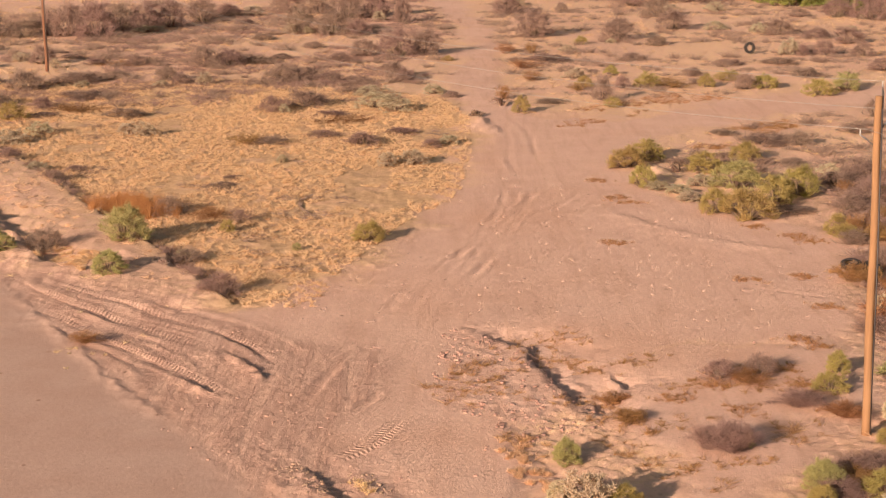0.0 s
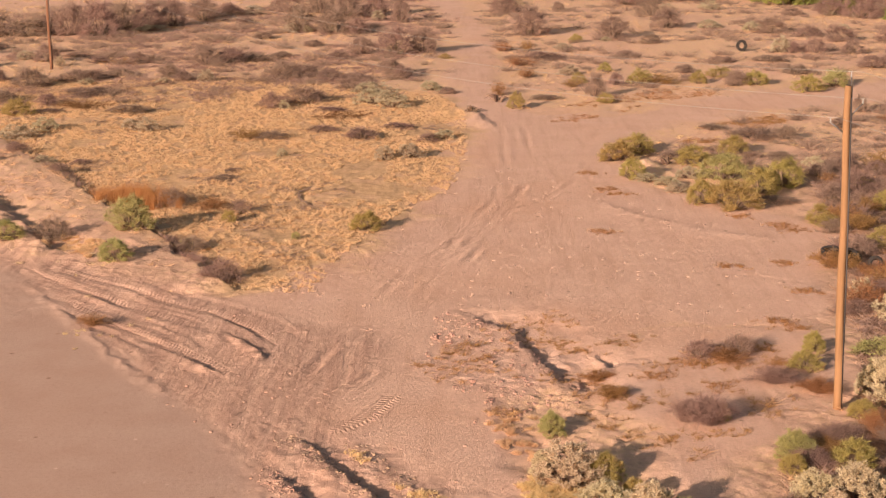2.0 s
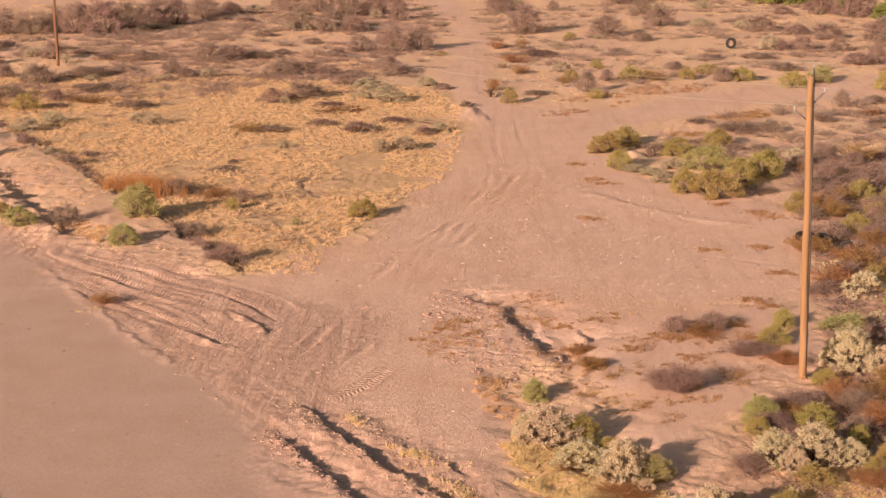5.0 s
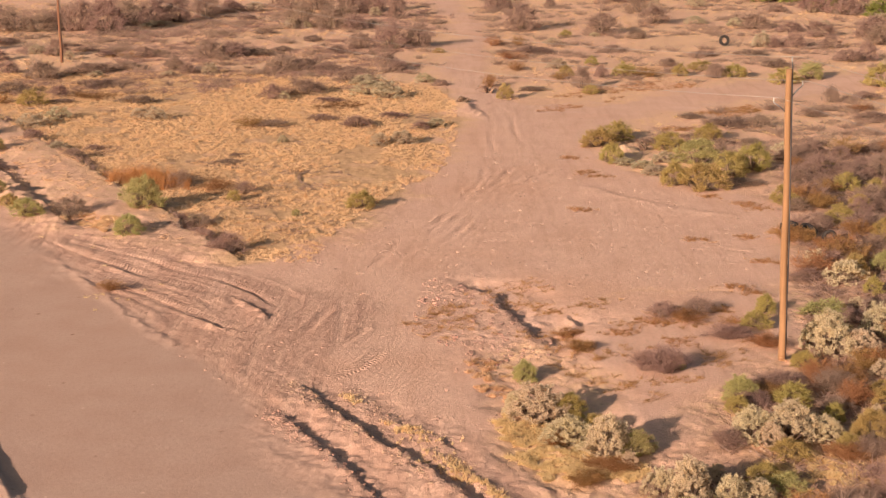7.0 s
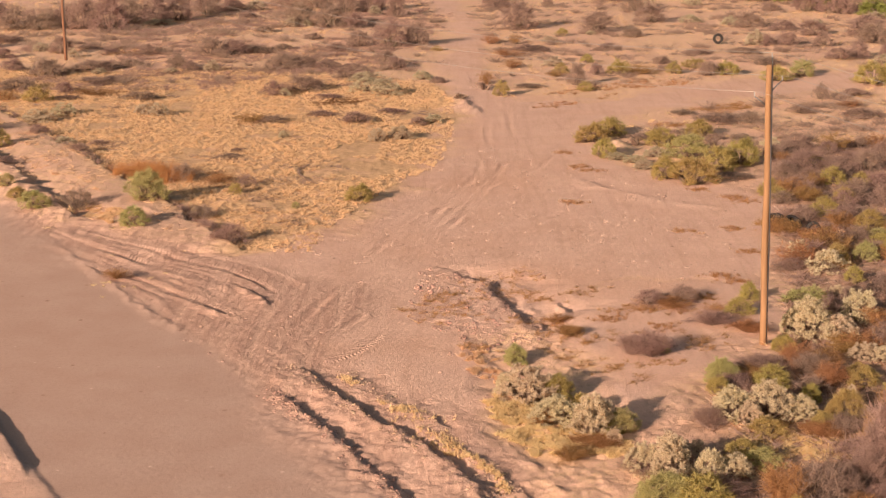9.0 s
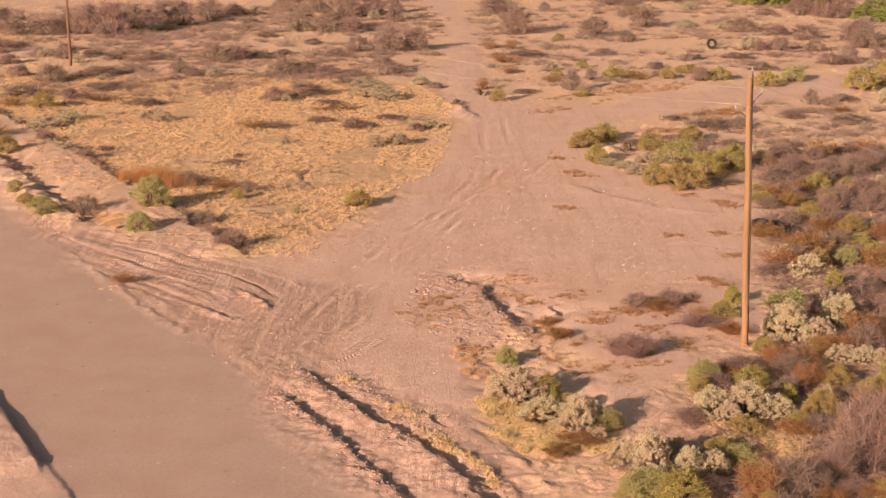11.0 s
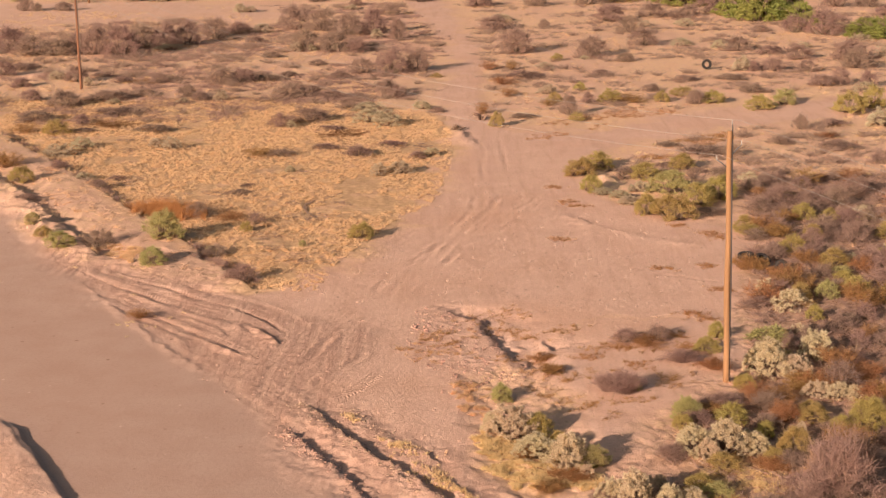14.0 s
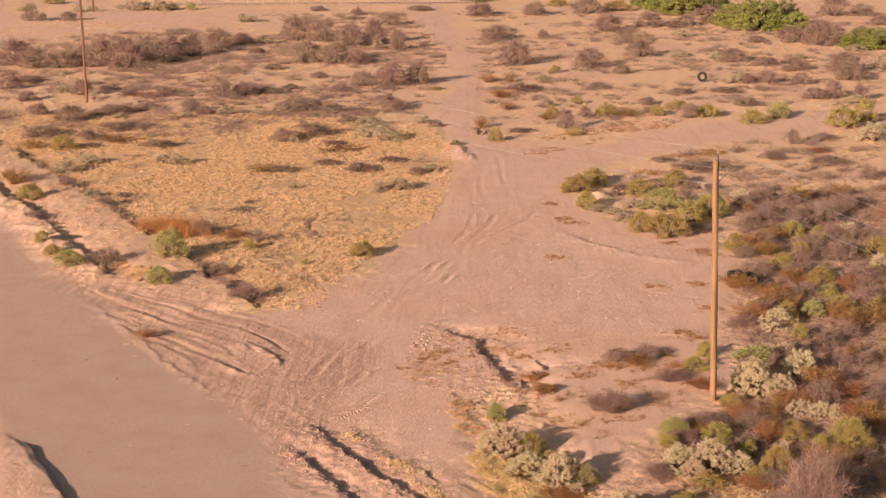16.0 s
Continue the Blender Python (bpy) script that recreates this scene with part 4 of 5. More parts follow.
plant('sage', [(43.0, 144.5, 2.8, 1.1), (-35.4, 150.4, 1.2, 1.1), (-39.7, 155.5, 2.4, 1.0), (33.5, 160.4, 2.4, 1.8), (12.4, 164.2, 2.2, 0.8), (17.3, 171.5, 1.1, 0.6), (52.4, 171.8, 2.9, 2.1), (-38.8, 179.7, 2.7, 0.7), (-16.6, 180.0, 2.2, 1.3), (-14.8, 180.3, 1.5, 0.9), (34.6, 182.1, 2.1, 1.3), (44.7, 182.1, 2.1, 0.9), (-32.4, 182.8, 4.2, 0.8), (30.4, 185.6, 2.8, 1.1), (53.8, 190.6, 2.9, 1.0), (-7.6, 195.7, 2.2, 1.3), (-23.0, 201.6, 3.3, 1.4), (28.4, 208.1, 2.5, 1.1), (33.9, 208.1, 3.1, 1.3), (9.2, 216.5, 4.0, 1.1), (-29.5, 229.9, 2.6, 1.5), (-27.9, 230.5, 2.1, 1.1), (-13.1, 233.6, 2.6, 0.9), (-58.0, 246.7, 2.2, 1.0)])
plant('sage', [(-56.1, 248.5, 2.0, 1.2), (-49.5, 248.8, 3.5, 2.2), (-45.1, 248.8, 3.8, 2.0), (-47.7, 250.4, 2.8, 1.5), (-52.3, 252.3, 2.0, 0.9)])
plant('tree', [(56.5, 193.5, 4.4, 3.0), (57.9, 194.2, 4.8, 3.0), (55.0, 194.6, 5.5, 2.7), (51.1, 209.4, 3.9, 2.2), (50.7, 214.1, 4.8, 3.2), (45.1, 215.2, 5.3, 5.1), (47.1, 216.0, 5.6, 4.9), (43.8, 219.0, 5.2, 4.1), (49.7, 219.0, 5.8, 4.5), (42.8, 222.1, 5.1, 3.4), (37.7, 237.6, 6.1, 4.1), (36.3, 243.2, 6.2, 4.0), (43.8, 244.5, 5.4, 4.0), (40.8, 246.5, 5.4, 4.2), (35.4, 250.5, 5.5, 3.2), (34.0, 254.2, 4.6, 2.3), (6.3, 263.9, 5.8, 1.8)])


def scatter(count, area, seed, keep=None):
    """Random places inside a polygon."""
    rng = np.random.RandomState(seed)
    xs, ys = np.array(area).T
    x = rng.uniform(xs.min(), xs.max(), count)
    y = rng.uniform(ys.min(), ys.max(), count)
    m = inside(x, y, area)
    if keep is not None:
        m &= keep(x, y)
    return x[m], y[m]


def brush_thicket():
    """Lower plants that fill the gaps of the dense mixed brush beyond the pole, plant by plant."""
    x, y = scatter(900, BRUSH_AREA, 5)
    dice = random.Random(3)
    rows = {}
    named = [p for p in PLACED if p[1] > 8 and p[2] < 112]
    bare = [(14.2, 51.4, 1.6), (20.0, 72.6, 2.0), (16.4, 63.0, 2.2), (18.2, 62.4, 1.6), (13.6, 41.0, 1.6)]
    for a, b in zip(x, y):
        if any(math.hypot((a - p[1]) / 0.8, b - p[2]) < 0.3 + 0.5 * p[3] for p in named) or any(math.hypot(a - c, b - d) < e for c, d, e in bare):
            continue
        if b > 78 and dice.random() < 0.45:
            continue
        kind = dice.choices(("brown", "olive", "rust", "pale", "green"), (46, 17, 26, 6, 5))[0]
        w = dice.uniform(1.0, 2.3)
        rows.setdefault(kind, []).append((float(a), float(b), w, w * dice.uniform(0.42, 0.66)))
        named.append((kind, float(a), float(b), w * 0.6))
    for kind in rows:
        plant(kind, rows[kind], 1)


brush_thicket()


def tufts(name, x, y, tall, wide, count, width, material, seed, lean=1.0):
    """Loose low tufts of dry blades, as one mesh."""
    rng = np.random.RandomState(seed)
    z = relief_at(x, y)[0]
    root = np.stack([x, y, z - 0.01], 1)
    s = (0.6 + 0.8 * rng.rand(len(x)))[:, None, None]
    base = root[:, None] + rng.normal(size=(len(x), count, 3)) * np.array([wide * 0.4, wide * 0.4, 0]) * s
    tip = base + (rng.normal(size=(len(x), count, 3)) * np.array([wide * lean, wide * lean, tall * 0.25]) + np.array([0, 0, tall])) * s
    tip[..., 2] = np.maximum(tip[..., 2], base[..., 2] + 0.03)
    return new(name, soup(name, *blades(base.reshape(-1, 3), tip.reshape(-1, 3), width, rng), material))


def straw(x, y):
    return (fractal(x, y, 4.0, 61, 3) > -0.3) & (np.abs(near_line(x, y, RING_LINE)[0]) > 0.24)


sx, sy = scatter(24000, FIELD_AREA, 12, straw)
tagged(tufts("straw_tufts", sx, sy, 0.15, 0.13, 11, 0.018, GOLDEN, 1), "low golden dry grass tufts over the open field", "grass", kind="stuff")


def grass_mat(area, count, seed, label, edge=1.0):
    """A dense mat of golden tufts, knobbly and thin at its rim."""
    xs, ys = np.array(area).T
    box = [(xs.min() - 1, ys.min() - 1), (xs.max() + 1, ys.min() - 1), (xs.max() + 1, ys.max() + 1), (xs.min() - 1, ys.max() + 1)]
    x, y = scatter(count, box, seed, lambda x, y: zone(x, y, area, edge) > 0.45 + 0.6 * fractal(x, y, 1.2, 71, 3))
    x, y = (np.repeat(v, 14) + np.random.RandomState(seed + 7 + i).normal(size=14 * len(v)) * 0.06 for i, v in enumerate((x, y)))
    tagged(tufts("golden_grass", x, y, 0.10, 0.075, 9, 0.014, GOLDEN, seed), label, "grass", kind="stuff")


grass_mat(GOLD_AREA, 1100, 13, "golden dry grass mat below the saltbush")
grass_mat(GOLD_SIDE_AREA, 150, 14, "thin golden grass patch on the packed sand", 0.6)
grass_mat(GOLD_EAST_AREA, 330, 15, "golden dry grass between saltbush and brown brush")
grass_mat(GOLD_BANK_AREA, 300, 16, "golden dry grass patch on the sand bank", 0.7)
for area, seed in (([(8.0, 117.2), (9.8, 124.6), (15.4, 133.2), (20.8, 135.5), (25.4, 135.5), (24.9, 131.8), (16.8, 127.6), (13.9, 121.7), (10.3, 117.2)], 19), ([(14.9, 108.9), (17.7, 114.3), (25.6, 121.4), (25.5, 117.8), (18.3, 108.1)], 20)):
    px, py = scatter(1500, area, seed, lambda x, y: fractal(x, y, 3.0, 71, 3) > 0.0)
    tagged(tufts("dry_weeds", px, py, 0.12, 0.2, 9, 0.02, RUST, seed), "rusty dry weeds and litter along the curving track", "grass", kind="stuff")
rng = np.random.RandomState(17)
spots = np.array(GOLD_RIDGE_LINE)
leg, share = rng.randint(0, len(spots) - 1, 650), rng.rand(650, 1)
at = spots[leg] * (1 - share) + spots[leg + 1] * share
at += rng.normal(size=at.shape) * (0.12 + 0.34 * np.exp(-((at[:, 1:] - 42.6) / 1.8) ** 2))
at = at[fractal(at[:, 0], at[:, 1], 1.3, 79, 2) > np.where(np.abs(at[:, 1] - 42.8) < 2.2, -0.2, 0.06)]
tagged(tufts("golden_grass", at[:, 0], at[:, 1], 0.11, 0.05, 9, 0.012, GOLDEN, 18), "golden dry grass along the graded ridge", "grass", kind="stuff")
FAR_AREA = [(-48, 122), (-2, 130), (1, 190), (-6, 245), (-62, 232), (-70, 160)]
EAST_AREA = [(6, 122), (30, 137), (52, 148), (66, 235), (4, 245), (6, 160)]
SOUTH_EAST_AREA = [(12, 104), (20, 117), (42, 132), (44, 104), (23, 98)]
for name, area, amount, seed in (("scrub_far_west", FAR_AREA, 3000, 21), ("scrub_far_east", EAST_AREA, 1300, 22), ("scrub_by_track", SOUTH_EAST_AREA, 300, 23)):
    px, py = scatter(amount // 2, area, seed, lambda x, y: (fractal(x, y, 9.0, 63, 3) > -0.12) & ~inside(x, y, CLEARING_AREA))
    px, py = (np.repeat(v, 7) + np.random.RandomState(seed + i).normal(size=7 * len(v)) * wide for i, (v, wide) in enumerate(((px, 0.8), (py, 0.6))))
    tagged(tufts("low_scrub", px, py, 0.24, 0.36, 17, 0.022, TWIG, seed), "low grey-brown scrub over far sandy ground", "scrub", kind="stuff")
    px, py = scatter(amount // 5, area, seed + 40, lambda x, y: (fractal(x, y, 14.0, 69, 3) > -0.12) & ~inside(x, y, CLEARING_AREA))
    tagged(tufts("low_scrub", px, py, 0.55, 0.62, 80, 0.02, TWIG, seed + 3), "knee-high grey-brown scrub over far sandy ground", "scrub", kind="stuff")
    px, py = scatter(amount * 2, area, seed + 10, lambda x, y: fractal(x, y, 6.0, 67, 3) > -0.08)
    tagged(tufts("straw_tufts", px, py, 0.15, 0.2, 10, 0.03, GOLDEN, seed), "pale golden dry grass tufts between far shrubs", "grass", kind="stuff")
px, py = scatter(4600, BRUSH_AREA, 31, lambda x, y: np.hypot(x - 14.2, y - 50.4) > 1.6)
tagged(tufts("brush_litter", px, py, 0.24, 0.34, 18, 0.022, TWIG, 31), "dry fallen twigs and weeds under the brush", "scrub", kind="stuff")
px, py = scatter(1000, BRUSH_AREA, 32)
tagged(tufts("brush_straw", px, py, 0.2, 0.2, 16, 0.016, GOLDEN, 32), "golden dry grass tufts among the brush", "grass", kind="stuff")


px, py = scatter(1100, [(-1, 58), (4, 66), (14, 65), (13, 53), (8, 47), (5, 52), (3, 50)], 33, lambda x, y: fractal(x, y, 2.0, 73, 3) > 0.02)
tagged(tufts("dry_weeds", px, py, 0.13, 0.18, 14, 0.012, RUST, 33), "small brown dry weeds on washed sand", "grass", kind="stuff")
px, py = scatter(260, [(-22, 78), (-12, 70), (-6, 58), (-12, 56), (-18, 66)], 34, lambda x, y: fractal(x, y, 2.0, 73, 3) > 0.1)
tagged(tufts("dry_weeds", px, py, 0.10, 0.14, 12, 0.012, GOLDEN, 34), "sparse straw weeds on the track shoulder", "grass", kind="stuff")


px, py = scatter(2000, BANK_LINE[1:] + DITCH_LINE[:0:-1], 35, lambda x, y: fractal(x, y, 2.5, 75, 3) > -0.03)
tagged(tufts("bank_weeds", px, py, 0.14, 0.2, 13, 0.015, GOLDEN, 35), "straw-coloured dry weeds on the pale sand bank", "grass", kind="stuff")


spots = np.array([(9.8, 92.0), (10.4, 90.8), (9.2, 97.1), (8.6, 80.8), (16.4, 84.6), (18.0, 82.5), (18.5, 81.3), (14.1, 73.5), (16.7, 74.1), (16.6, 68.9), (14.2, 64.2), (14.7, 62.9), (12.9, 60.0), (5.9, 56.9), (8.2, 56.6), (9.9, 58.0), (13.3, 58.0), (10.6, 55.2)])
rng = np.random.RandomState(39)
at = np.repeat(spots, 26, 0) + rng.normal(size=(26 * len(spots), 2)) * np.array([0.38, 0.3])
tagged(tufts("dry_weeds", at[:, 0], at[:, 1], 0.12, 0.13, 11, 0.012, RUST, 39), "scattered patches of brown dead weed on bare sand", "grass", kind="stuff")
spots = np.array(BANK_LINE)
leg, share = rng.randint(0, len(spots) - 1, 1100), rng.rand(1100, 1)
at = spots[leg] * (1 - share) + spots[leg + 1] * share + np.array([0.35, 0.25]) + rng.normal(size=(1100, 2)) * 0.28
at = at[fractal(at[:, 0], at[:, 1], 2.0, 97, 2) > -0.05]
tagged(tufts("bank_weeds", at[:, 0], at[:, 1], 0.26, 0.16, 14, 0.013, TWIG, 40), "grey-brown dead weeds along the foot of the bank", "grass", kind="stuff")


# tufts added along the ring so that the shallow rut reads as a dark line
spots = np.array(RING_LINE)
leg, share = np.repeat(np.arange(len(spots) - 1), 45), np.tile(np.linspace(0, 1, 45), len(spots) - 1)[:, None]
arc = spots[leg] * (1 - share) + spots[leg + 1] * share
tagged(tufts("ring_debris", arc[:, 0], arc[:, 1], 0.05, 0.06, 10, 0.02, TWIG, 36), "dark tufts added to draw the dark line of a curved wheel rut", "scrub", kind="stuff")


px, py = scatter(170, FIELD_AREA, 37, lambda x, y: fractal(x, y, 7.0, 77, 3) > 0.0)
px, py = (np.repeat(v, 14) + np.random.RandomState(92 + i).normal(size=14 * len(v)) * wide for i, (v, wide) in enumerate(((px, 0.75), (py, 0.5))))
tagged(tufts("low_scrub", px, py, 0.10, 0.2, 12, 0.018, TWIG, 37), "flat brown mats of dead weed in the straw field", "scrub", kind="stuff")
px, py = scatter(150, ORANGE_AREA, 38)
px, py = (np.repeat(v, 5) + np.random.RandomState(94 + i).normal(size=5 * len(v)) * 0.3 for i, v in enumerate((px, py)))
tagged(tufts("orange_grass", px, py, 0.62, 0.16, 20, 0.008, ORANGE, 38), "stand of tall orange dry grass behind the bank", "grass", kind="stuff")


# ---- utility line ----
POLE_TALL = 11.5


def utility_pole(x, y, tall, lean=0.0):
    pole = tagged(new("utility_pole"), "tall weathered orange-brown wooden utility pole standing in sand", "utility pole", group="utility poles")
    pole.matrix_world = pose(x, y, level(x, y), 0, lean, 0)
    n = 14
    verts, faces = tube([(0.02 * math.sin(i * 0.9), 0, -0.3 + (tall + 0.3) * i / n) for i in range(n + 1)], [0.155 - 0.042 * i / n for i in range(n + 1)], 18)
    part("shaft", mesh_of("shaft", verts, faces, POLE_WOOD, True), pole)
    # dark wire strip, thickened to draw the shaded right side of the shaft
    verts, faces = tube([(0.10, -0.10, 0.0), (0.135, -0.13, tall * 0.4), (0.10, -0.10, tall - 0.4)], [0.028] * 3, 6)
    part("ground_wire", mesh_of("ground_wire", verts, faces, DARK_STEEL, True), pole, "dark wire strip standing in for the pole's shaded right side")
    verts, faces = tube([(0.12, 0, tall - 0.55), (0.12, 0, tall + 0.12), (0.10, 0, tall + 0.32)], [0.035, 0.035, 0.02], 8)
    part("top_pin", mesh_of("top_pin", verts, faces, DARK_STEEL, True), pole, "dark steel pole-top pin")
    for px, py, pz, qx, qz in ((0.10, 0.0, tall + 0.30, None, None), (0.52, 0.0, tall - 0.62, 0.1, tall - 1.05), (-0.56, 0.0, tall - 1.25, -0.1, tall - 1.62)):
        holder = pole
        if qx is not None:
            verts, faces = tube([(qx, 0, qz), ((qx + px) / 2, 0, (qz + pz) / 2 + 0.02), (px, 0, pz)], [0.03, 0.026, 0.022], 8)
            holder = part("bracket_arm", mesh_of("bracket_arm", verts, faces, STEEL, True), pole, "galvanised steel bracket arm")
        verts, faces = tube([(px, py, pz - 0.02), (px, py, pz + 0.03), (px, py, pz + 0.05), (px, py, pz + 0.09), (px, py, pz + 0.11), (px, py, pz + 0.16), (px, py, pz + 0.18)],
                            [0.018, 0.032, 0.02, 0.03, 0.018, 0.022, 0.01], 12)
        part("insulator", mesh_of("insulator", verts, faces, PORCELAIN, True), holder, "white porcelain pin insulator")
    return pole


NEAR_POLE, FAR_POLE = Vector((14.25, 52.8, 0)), Vector((-35.6, 148.1, 0))
NEXT_POLE, LAST_POLE = NEAR_POLE * 2 - FAR_POLE, FAR_POLE * 2 - NEAR_POLE
for spot, lean in ((NEAR_POLE, -1.3), (FAR_POLE, -0.6), (NEXT_POLE, 0.2), (LAST_POLE, 0.0)):
    utility_pole(spot.x, spot.y, POLE_TALL, lean)


def cable(a, b, sag, name="power_line"):
    n = 28
    points = [a + (b - a) * (i / n) - Vector((0, 0, 4 * sag * (i / n) * (1 - i / n))) for i in range(n + 1)]
    verts, faces = tube(points, [0.0065] * (n + 1), 5)
    return tagged(new(name, mesh_of(name, verts, faces, CABLE, True)), "thin bare aluminium power line strung between wooden poles", "power line", group="power lines")


for a, b in ((NEAR_POLE, FAR_POLE), (NEXT_POLE, NEAR_POLE), (FAR_POLE, LAST_POLE)):
    for off, high, sag in ((0.18, POLE_TALL + 0.46, 2.3), (0.52, POLE_TALL - 0.46, 2.4), (-0.56, POLE_TALL - 1.09, 2.5)):
        up = Vector((off, 0, high))
        cable(a + up + Vector((0, 0, level(a.x, a.y))), b + up + Vector((0, 0, level(b.x, b.y))), sag)
second = tagged(new("utility_pole"), "distant wooden utility pole beyond the scrub", "utility pole", group="utility poles")
second.matrix_world = pose(-55.5, 245.9, level(-55.5, 245.9))
verts, faces = tube([(0, 0, -0.3), (0, 0, 5), (0, 0, 10)], [0.18, 0.15, 0.12], 12)
part("shaft", mesh_of("shaft", verts, faces, POLE_WOOD, True), second)


# ---- tyres ----
def tyre(x, y, z, rx, rz, radius, wide, label):
    """A worn tyre: a rounded casing with an open bead and raised tread lugs."""
    thing = tagged(new("tyre"), label, "tyre", group="discarded tyres")
    thing.matrix_world = pose(x, y, z, rx, 0, rz)
    profile = [(0.56, -0.34), (0.60, -0.46), (0.76, -0.52), (0.92, -0.46), (0.985, -0.34), (1.0, 0.0), (0.985, 0.34), (0.92, 0.46), (0.76, 0.52), (0.60, 0.46), (0.56, 0.34), (0.64, 0.36), (0.84, 0.38), (0.90, 0.0), (0.84, -0.38), (0.64, -0.36)]
    sides, rings = 40, len(profile)
    verts = [(radius * r * math.cos(2 * math.pi * i / sides), radius * r * math.sin(2 * math.pi * i / sides), wide * h) for i in range(sides) for r, h in profile]
    faces = [(i * rings + j, ((i + 1) % sides) * rings + j, ((i + 1) % sides) * rings + (j + 1) % rings, i * rings + (j + 1) % rings) for i in range(sides) for j in range(rings)]
    part("casing", mesh_of("casing", verts, faces, RUBBER, True), thing)
    bm = bmesh.new()
    for i in range(36):
        a = 2 * math.pi * i / 36
        for side in (-1, 1):
            m = pose(math.cos(a) * radius, math.sin(a) * radius, side * wide * 0.2, 0, 0, math.degrees(a)) @ pose(0, 0, 0, side * 24) @ Matrix.Diagonal((radius * 0.05, radius * 0.075, wide * 0.42, 1))
            bmesh.ops.create_cube(bm, size=1.0, matrix=m)
    part_bm("tread", bm, RUBBER, thing, "", False)
    return thing


tyre(29.8, 161.2, level(29.8, 161.2) + 0.55, 82, 12, 0.53, 0.32, "black truck tyre standing upright on far sand")
tyre(18.9, 74.4, level(18.9, 74.4) + 0.50, 12, -20, 0.47, 0.28, "large black tyre lying tilted on a brushy mound")
tyre(19.8, 73.9, level(19.8, 73.9) + 0.40, 30, 35, 0.47, 0.28, "black tyre leaning beside another tyre in brush")
tyre(20.6, 72.6, level(20.6, 72.6) + 0.34, 72, 14, 0.40, 0.24, "smaller dusty black tyre standing upright in brush")


plant("rust", [(18.7, 73.3, 1.7, 0.85), (19.4, 73.1, 1.4, 0.7), (20.1, 72.2, 1.0, 0.5)])


# ---- stumps, stones ----
def dead_stump(x, y, size, seed, label):
    """A dead root stump: broken limbs splayed from one foot."""
    dice = random.Random(seed)
    thing = tagged(new("dead_stump"), label, "stump")
    thing.matrix_world = pose(x, y, level(x, y))
    for i in range(13):
        a = dice.uniform(0, 6.28)
        r, h = dice.uniform(0.4, 1.1) * size, dice.uniform(0.15, 0.6) * size
        bend = dice.uniform(-0.8, 0.8)
        points = ((0.12 * size * math.cos(a), 0.12 * size * math.sin(a), -0.1), (0.5 * r * math.cos(a), 0.5 * r * math.sin(a), 0.9 * h), (r * math.cos(a + bend), r * math.sin(a + bend), h * dice.uniform(0.2, 1.2)))
        part("limb", tubes("limb", [(points, (0.09 * size, 0.06 * size, 0.015 * size))], DEAD_WOOD, 7), thing)
    return thing


dead_stump(4.6, 127.5, 1.1, 4, "broken dead stump with splayed limbs beside the track")
# dark limbs added in place of a branch shadow on the cut bank
dead_stump(2.4, 122.0, 1.0, 5, "dark dead branch in place of a branch shadow on the bank")
dead_stump(14.3, 100.2, 1.0, 6, "dark dead wood pile beside a sand hump")


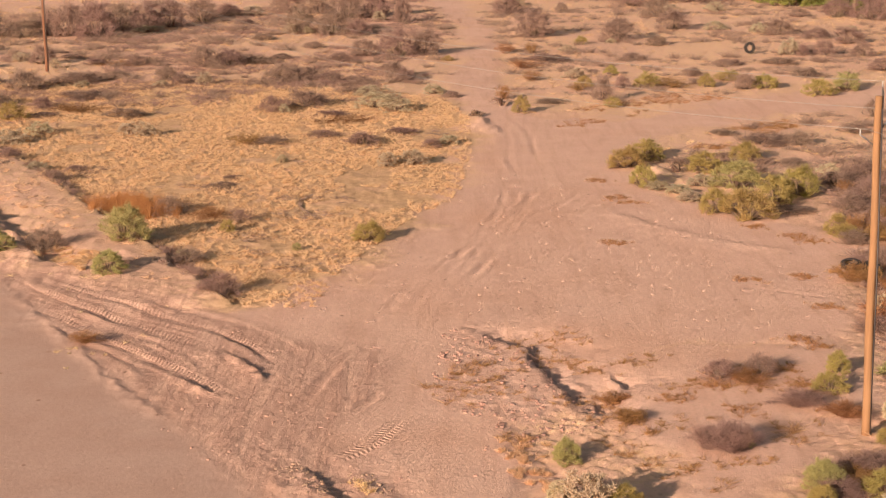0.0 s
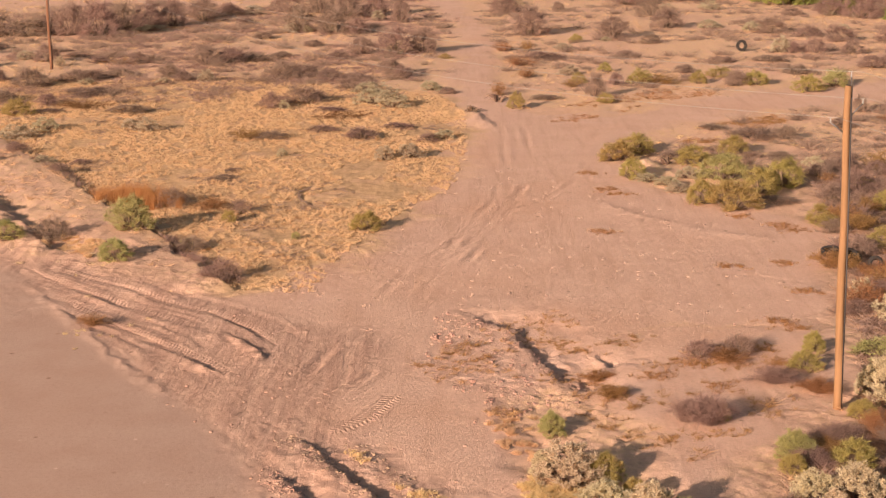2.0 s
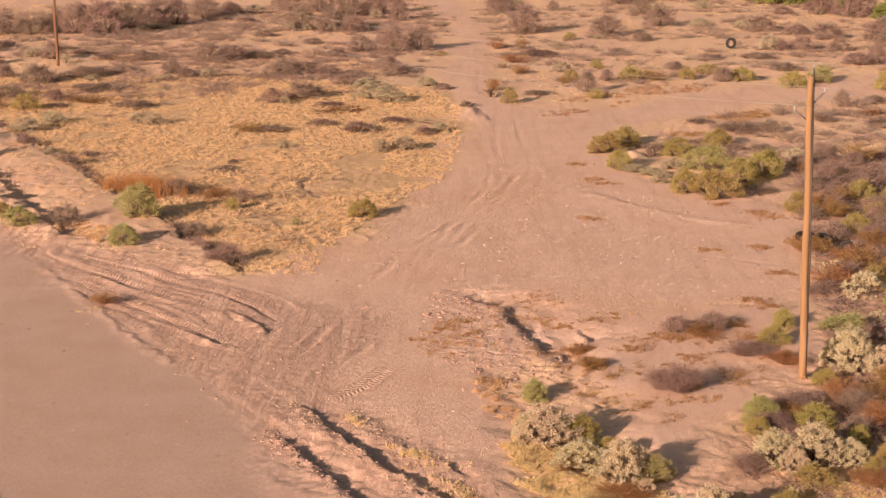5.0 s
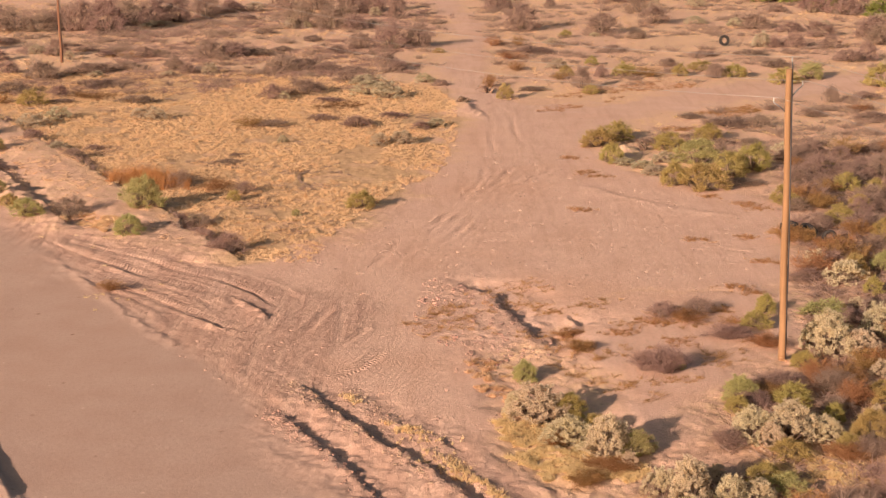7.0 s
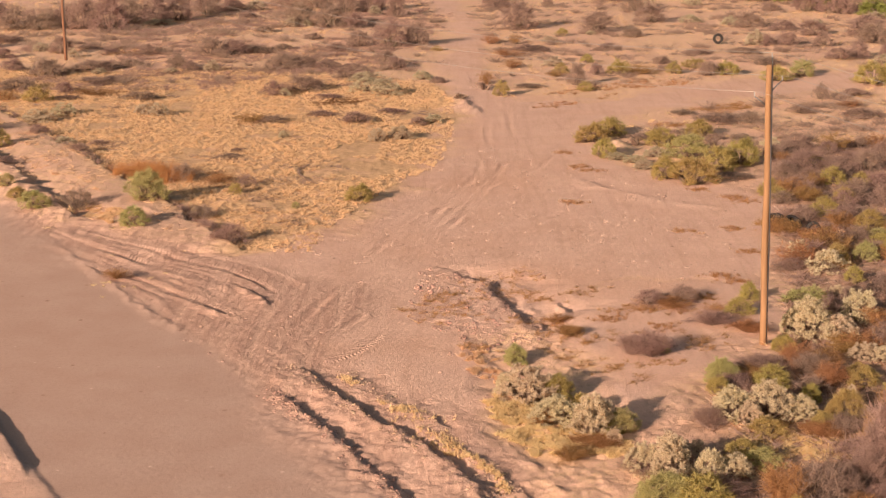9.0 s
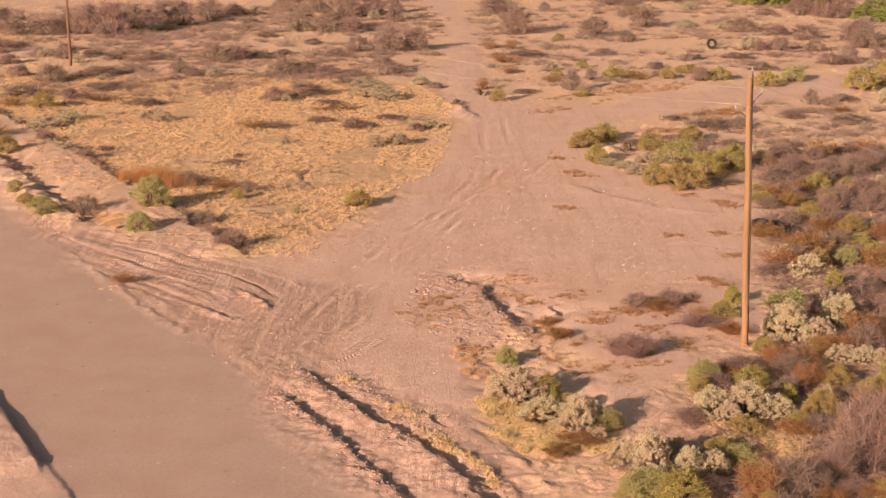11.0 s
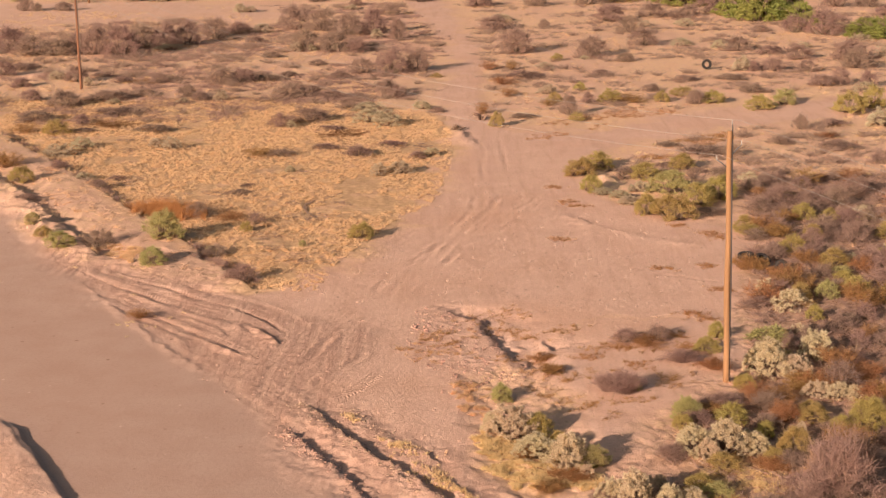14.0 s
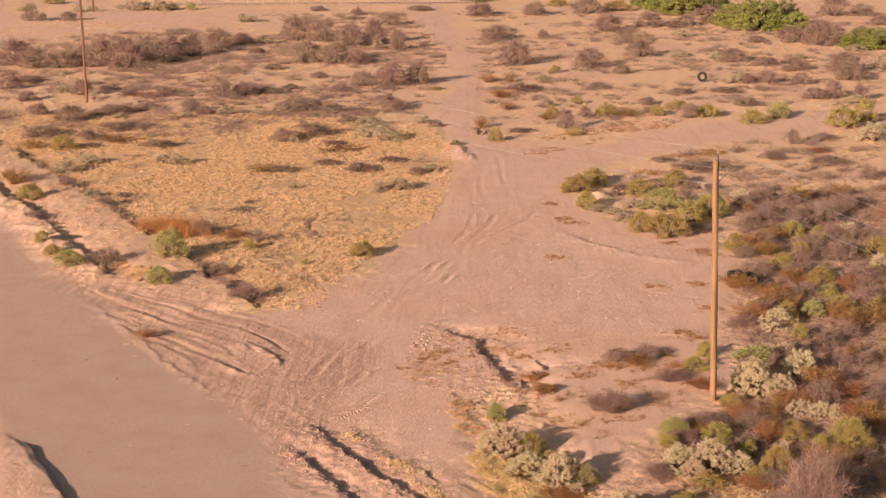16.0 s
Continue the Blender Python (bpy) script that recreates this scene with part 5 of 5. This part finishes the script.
def stones(name, x, y, small, large, seed, label):
    """Loose stones as one mesh of squashed, knocked-about blocks."""
    rng = np.random.RandomState(seed)
    z = relief_at(x, y)[0]
    block = np.array([(-1, -1, -1), (1, -1, -1), (1, 1, -1), (-1, 1, -1), (-0.7, -0.7, 0.8), (0.7, -0.7, 0.8), (0.7, 0.7, 0.8), (-0.7, 0.7, 0.8)]) * 0.5
    quads = ((4, 5, 6, 7), (0, 1, 5, 4), (1, 2, 6, 5), (2, 3, 7, 6), (3, 0, 4, 7))
    verts, faces = [], []
    for i in range(len(x)):
        s = small + (large - small) * rng.rand() ** 3
        a = rng.rand() * 6.28
        v = (block + rng.normal(size=block.shape) * 0.1) * np.array([s, s * rng.uniform(0.6, 1), s * rng.uniform(0.35, 0.7)])
        v = np.stack([v[:, 0] * math.cos(a) - v[:, 1] * math.sin(a), v[:, 0] * math.sin(a) + v[:, 1] * math.cos(a), v[:, 2]], 1)
        faces += [tuple(8 * i + j for j in q) for q in quads]
        verts.append(v + np.array([x[i], y[i], z[i] + 0.1 * s]))
    return tagged(new(name, mesh_of(name, np.concatenate(verts), faces, STONE)), label, "stones", kind="stuff")


OPEN_AREA = [(-8, 46), (3, 44), (3, 52), (6, 60), (15, 63), (17, 78), (11, 90), (4, 100), (-2, 85), (-8, 66), (-12, 60)]
px, py = scatter(3000, OPEN_AREA, 41, lambda x, y: fractal(x, y, 5.0, 91, 3) > -0.12)
stones("pebbles", px, py, 0.025, 0.13, 1, "small loose pebbles scattered on pink sand")
px, py = scatter(1000, [(0, 66), (3, 63), (6, 54), (2.5, 51.5), (-0.5, 57)], 42)
stones("rubble", px, py, 0.04, 0.20, 2, "broken clods and stones along the washed gully")
for line, seed in ((RUT1_LINE, 43), (RUT2_LINE, 44), (RUT3_LINE, 45)):
    rng = np.random.RandomState(seed)
    spots = np.array(line)
    leg = rng.randint(0, len(spots) - 1, 520)
    along = rng.rand(520, 1)
    at = spots[leg] * (1 - along) + spots[leg + 1] * along + rng.normal(size=(520, 2)) * 0.3 - np.array([0.15, 0.08])
    stones("windrow_clods", at[:, 0], at[:, 1], 0.03, 0.13, seed, "earth clods along the graded road windrow")


# ---- corral ----
def corral_fence(x, y, length, turn, bays):
    """A pipe and board corral fence: posts with three rails."""
    fence = tagged(new("corral_fence"), "weathered grey board corral fence on pale sand", "fence")
    fence.matrix_world = pose(x, y, level(x, y), 0, 0, turn)
    step = length / bays
    for i in range(bays + 1):
        verts, faces = tube([(i * step, 0, -0.4), (i * step, 0, 1.5)], [0.07, 0.06], 8)
        part("post", mesh_of("post", verts, faces, FENCE_WOOD, True), fence)
    for h in (0.45, 0.9, 1.35):
        bm = bmesh.new()
        bmesh.ops.create_cube(bm, size=1.0, matrix=pose(length / 2, -0.08, h) @ Matrix.Diagonal((length, 0.04, 0.14, 1)))
        part_bm("rail", bm, FENCE_WOOD, fence, "", False)
    return fence


corral_fence(-50.0, 258.0, 56.0, 1.0, 22)
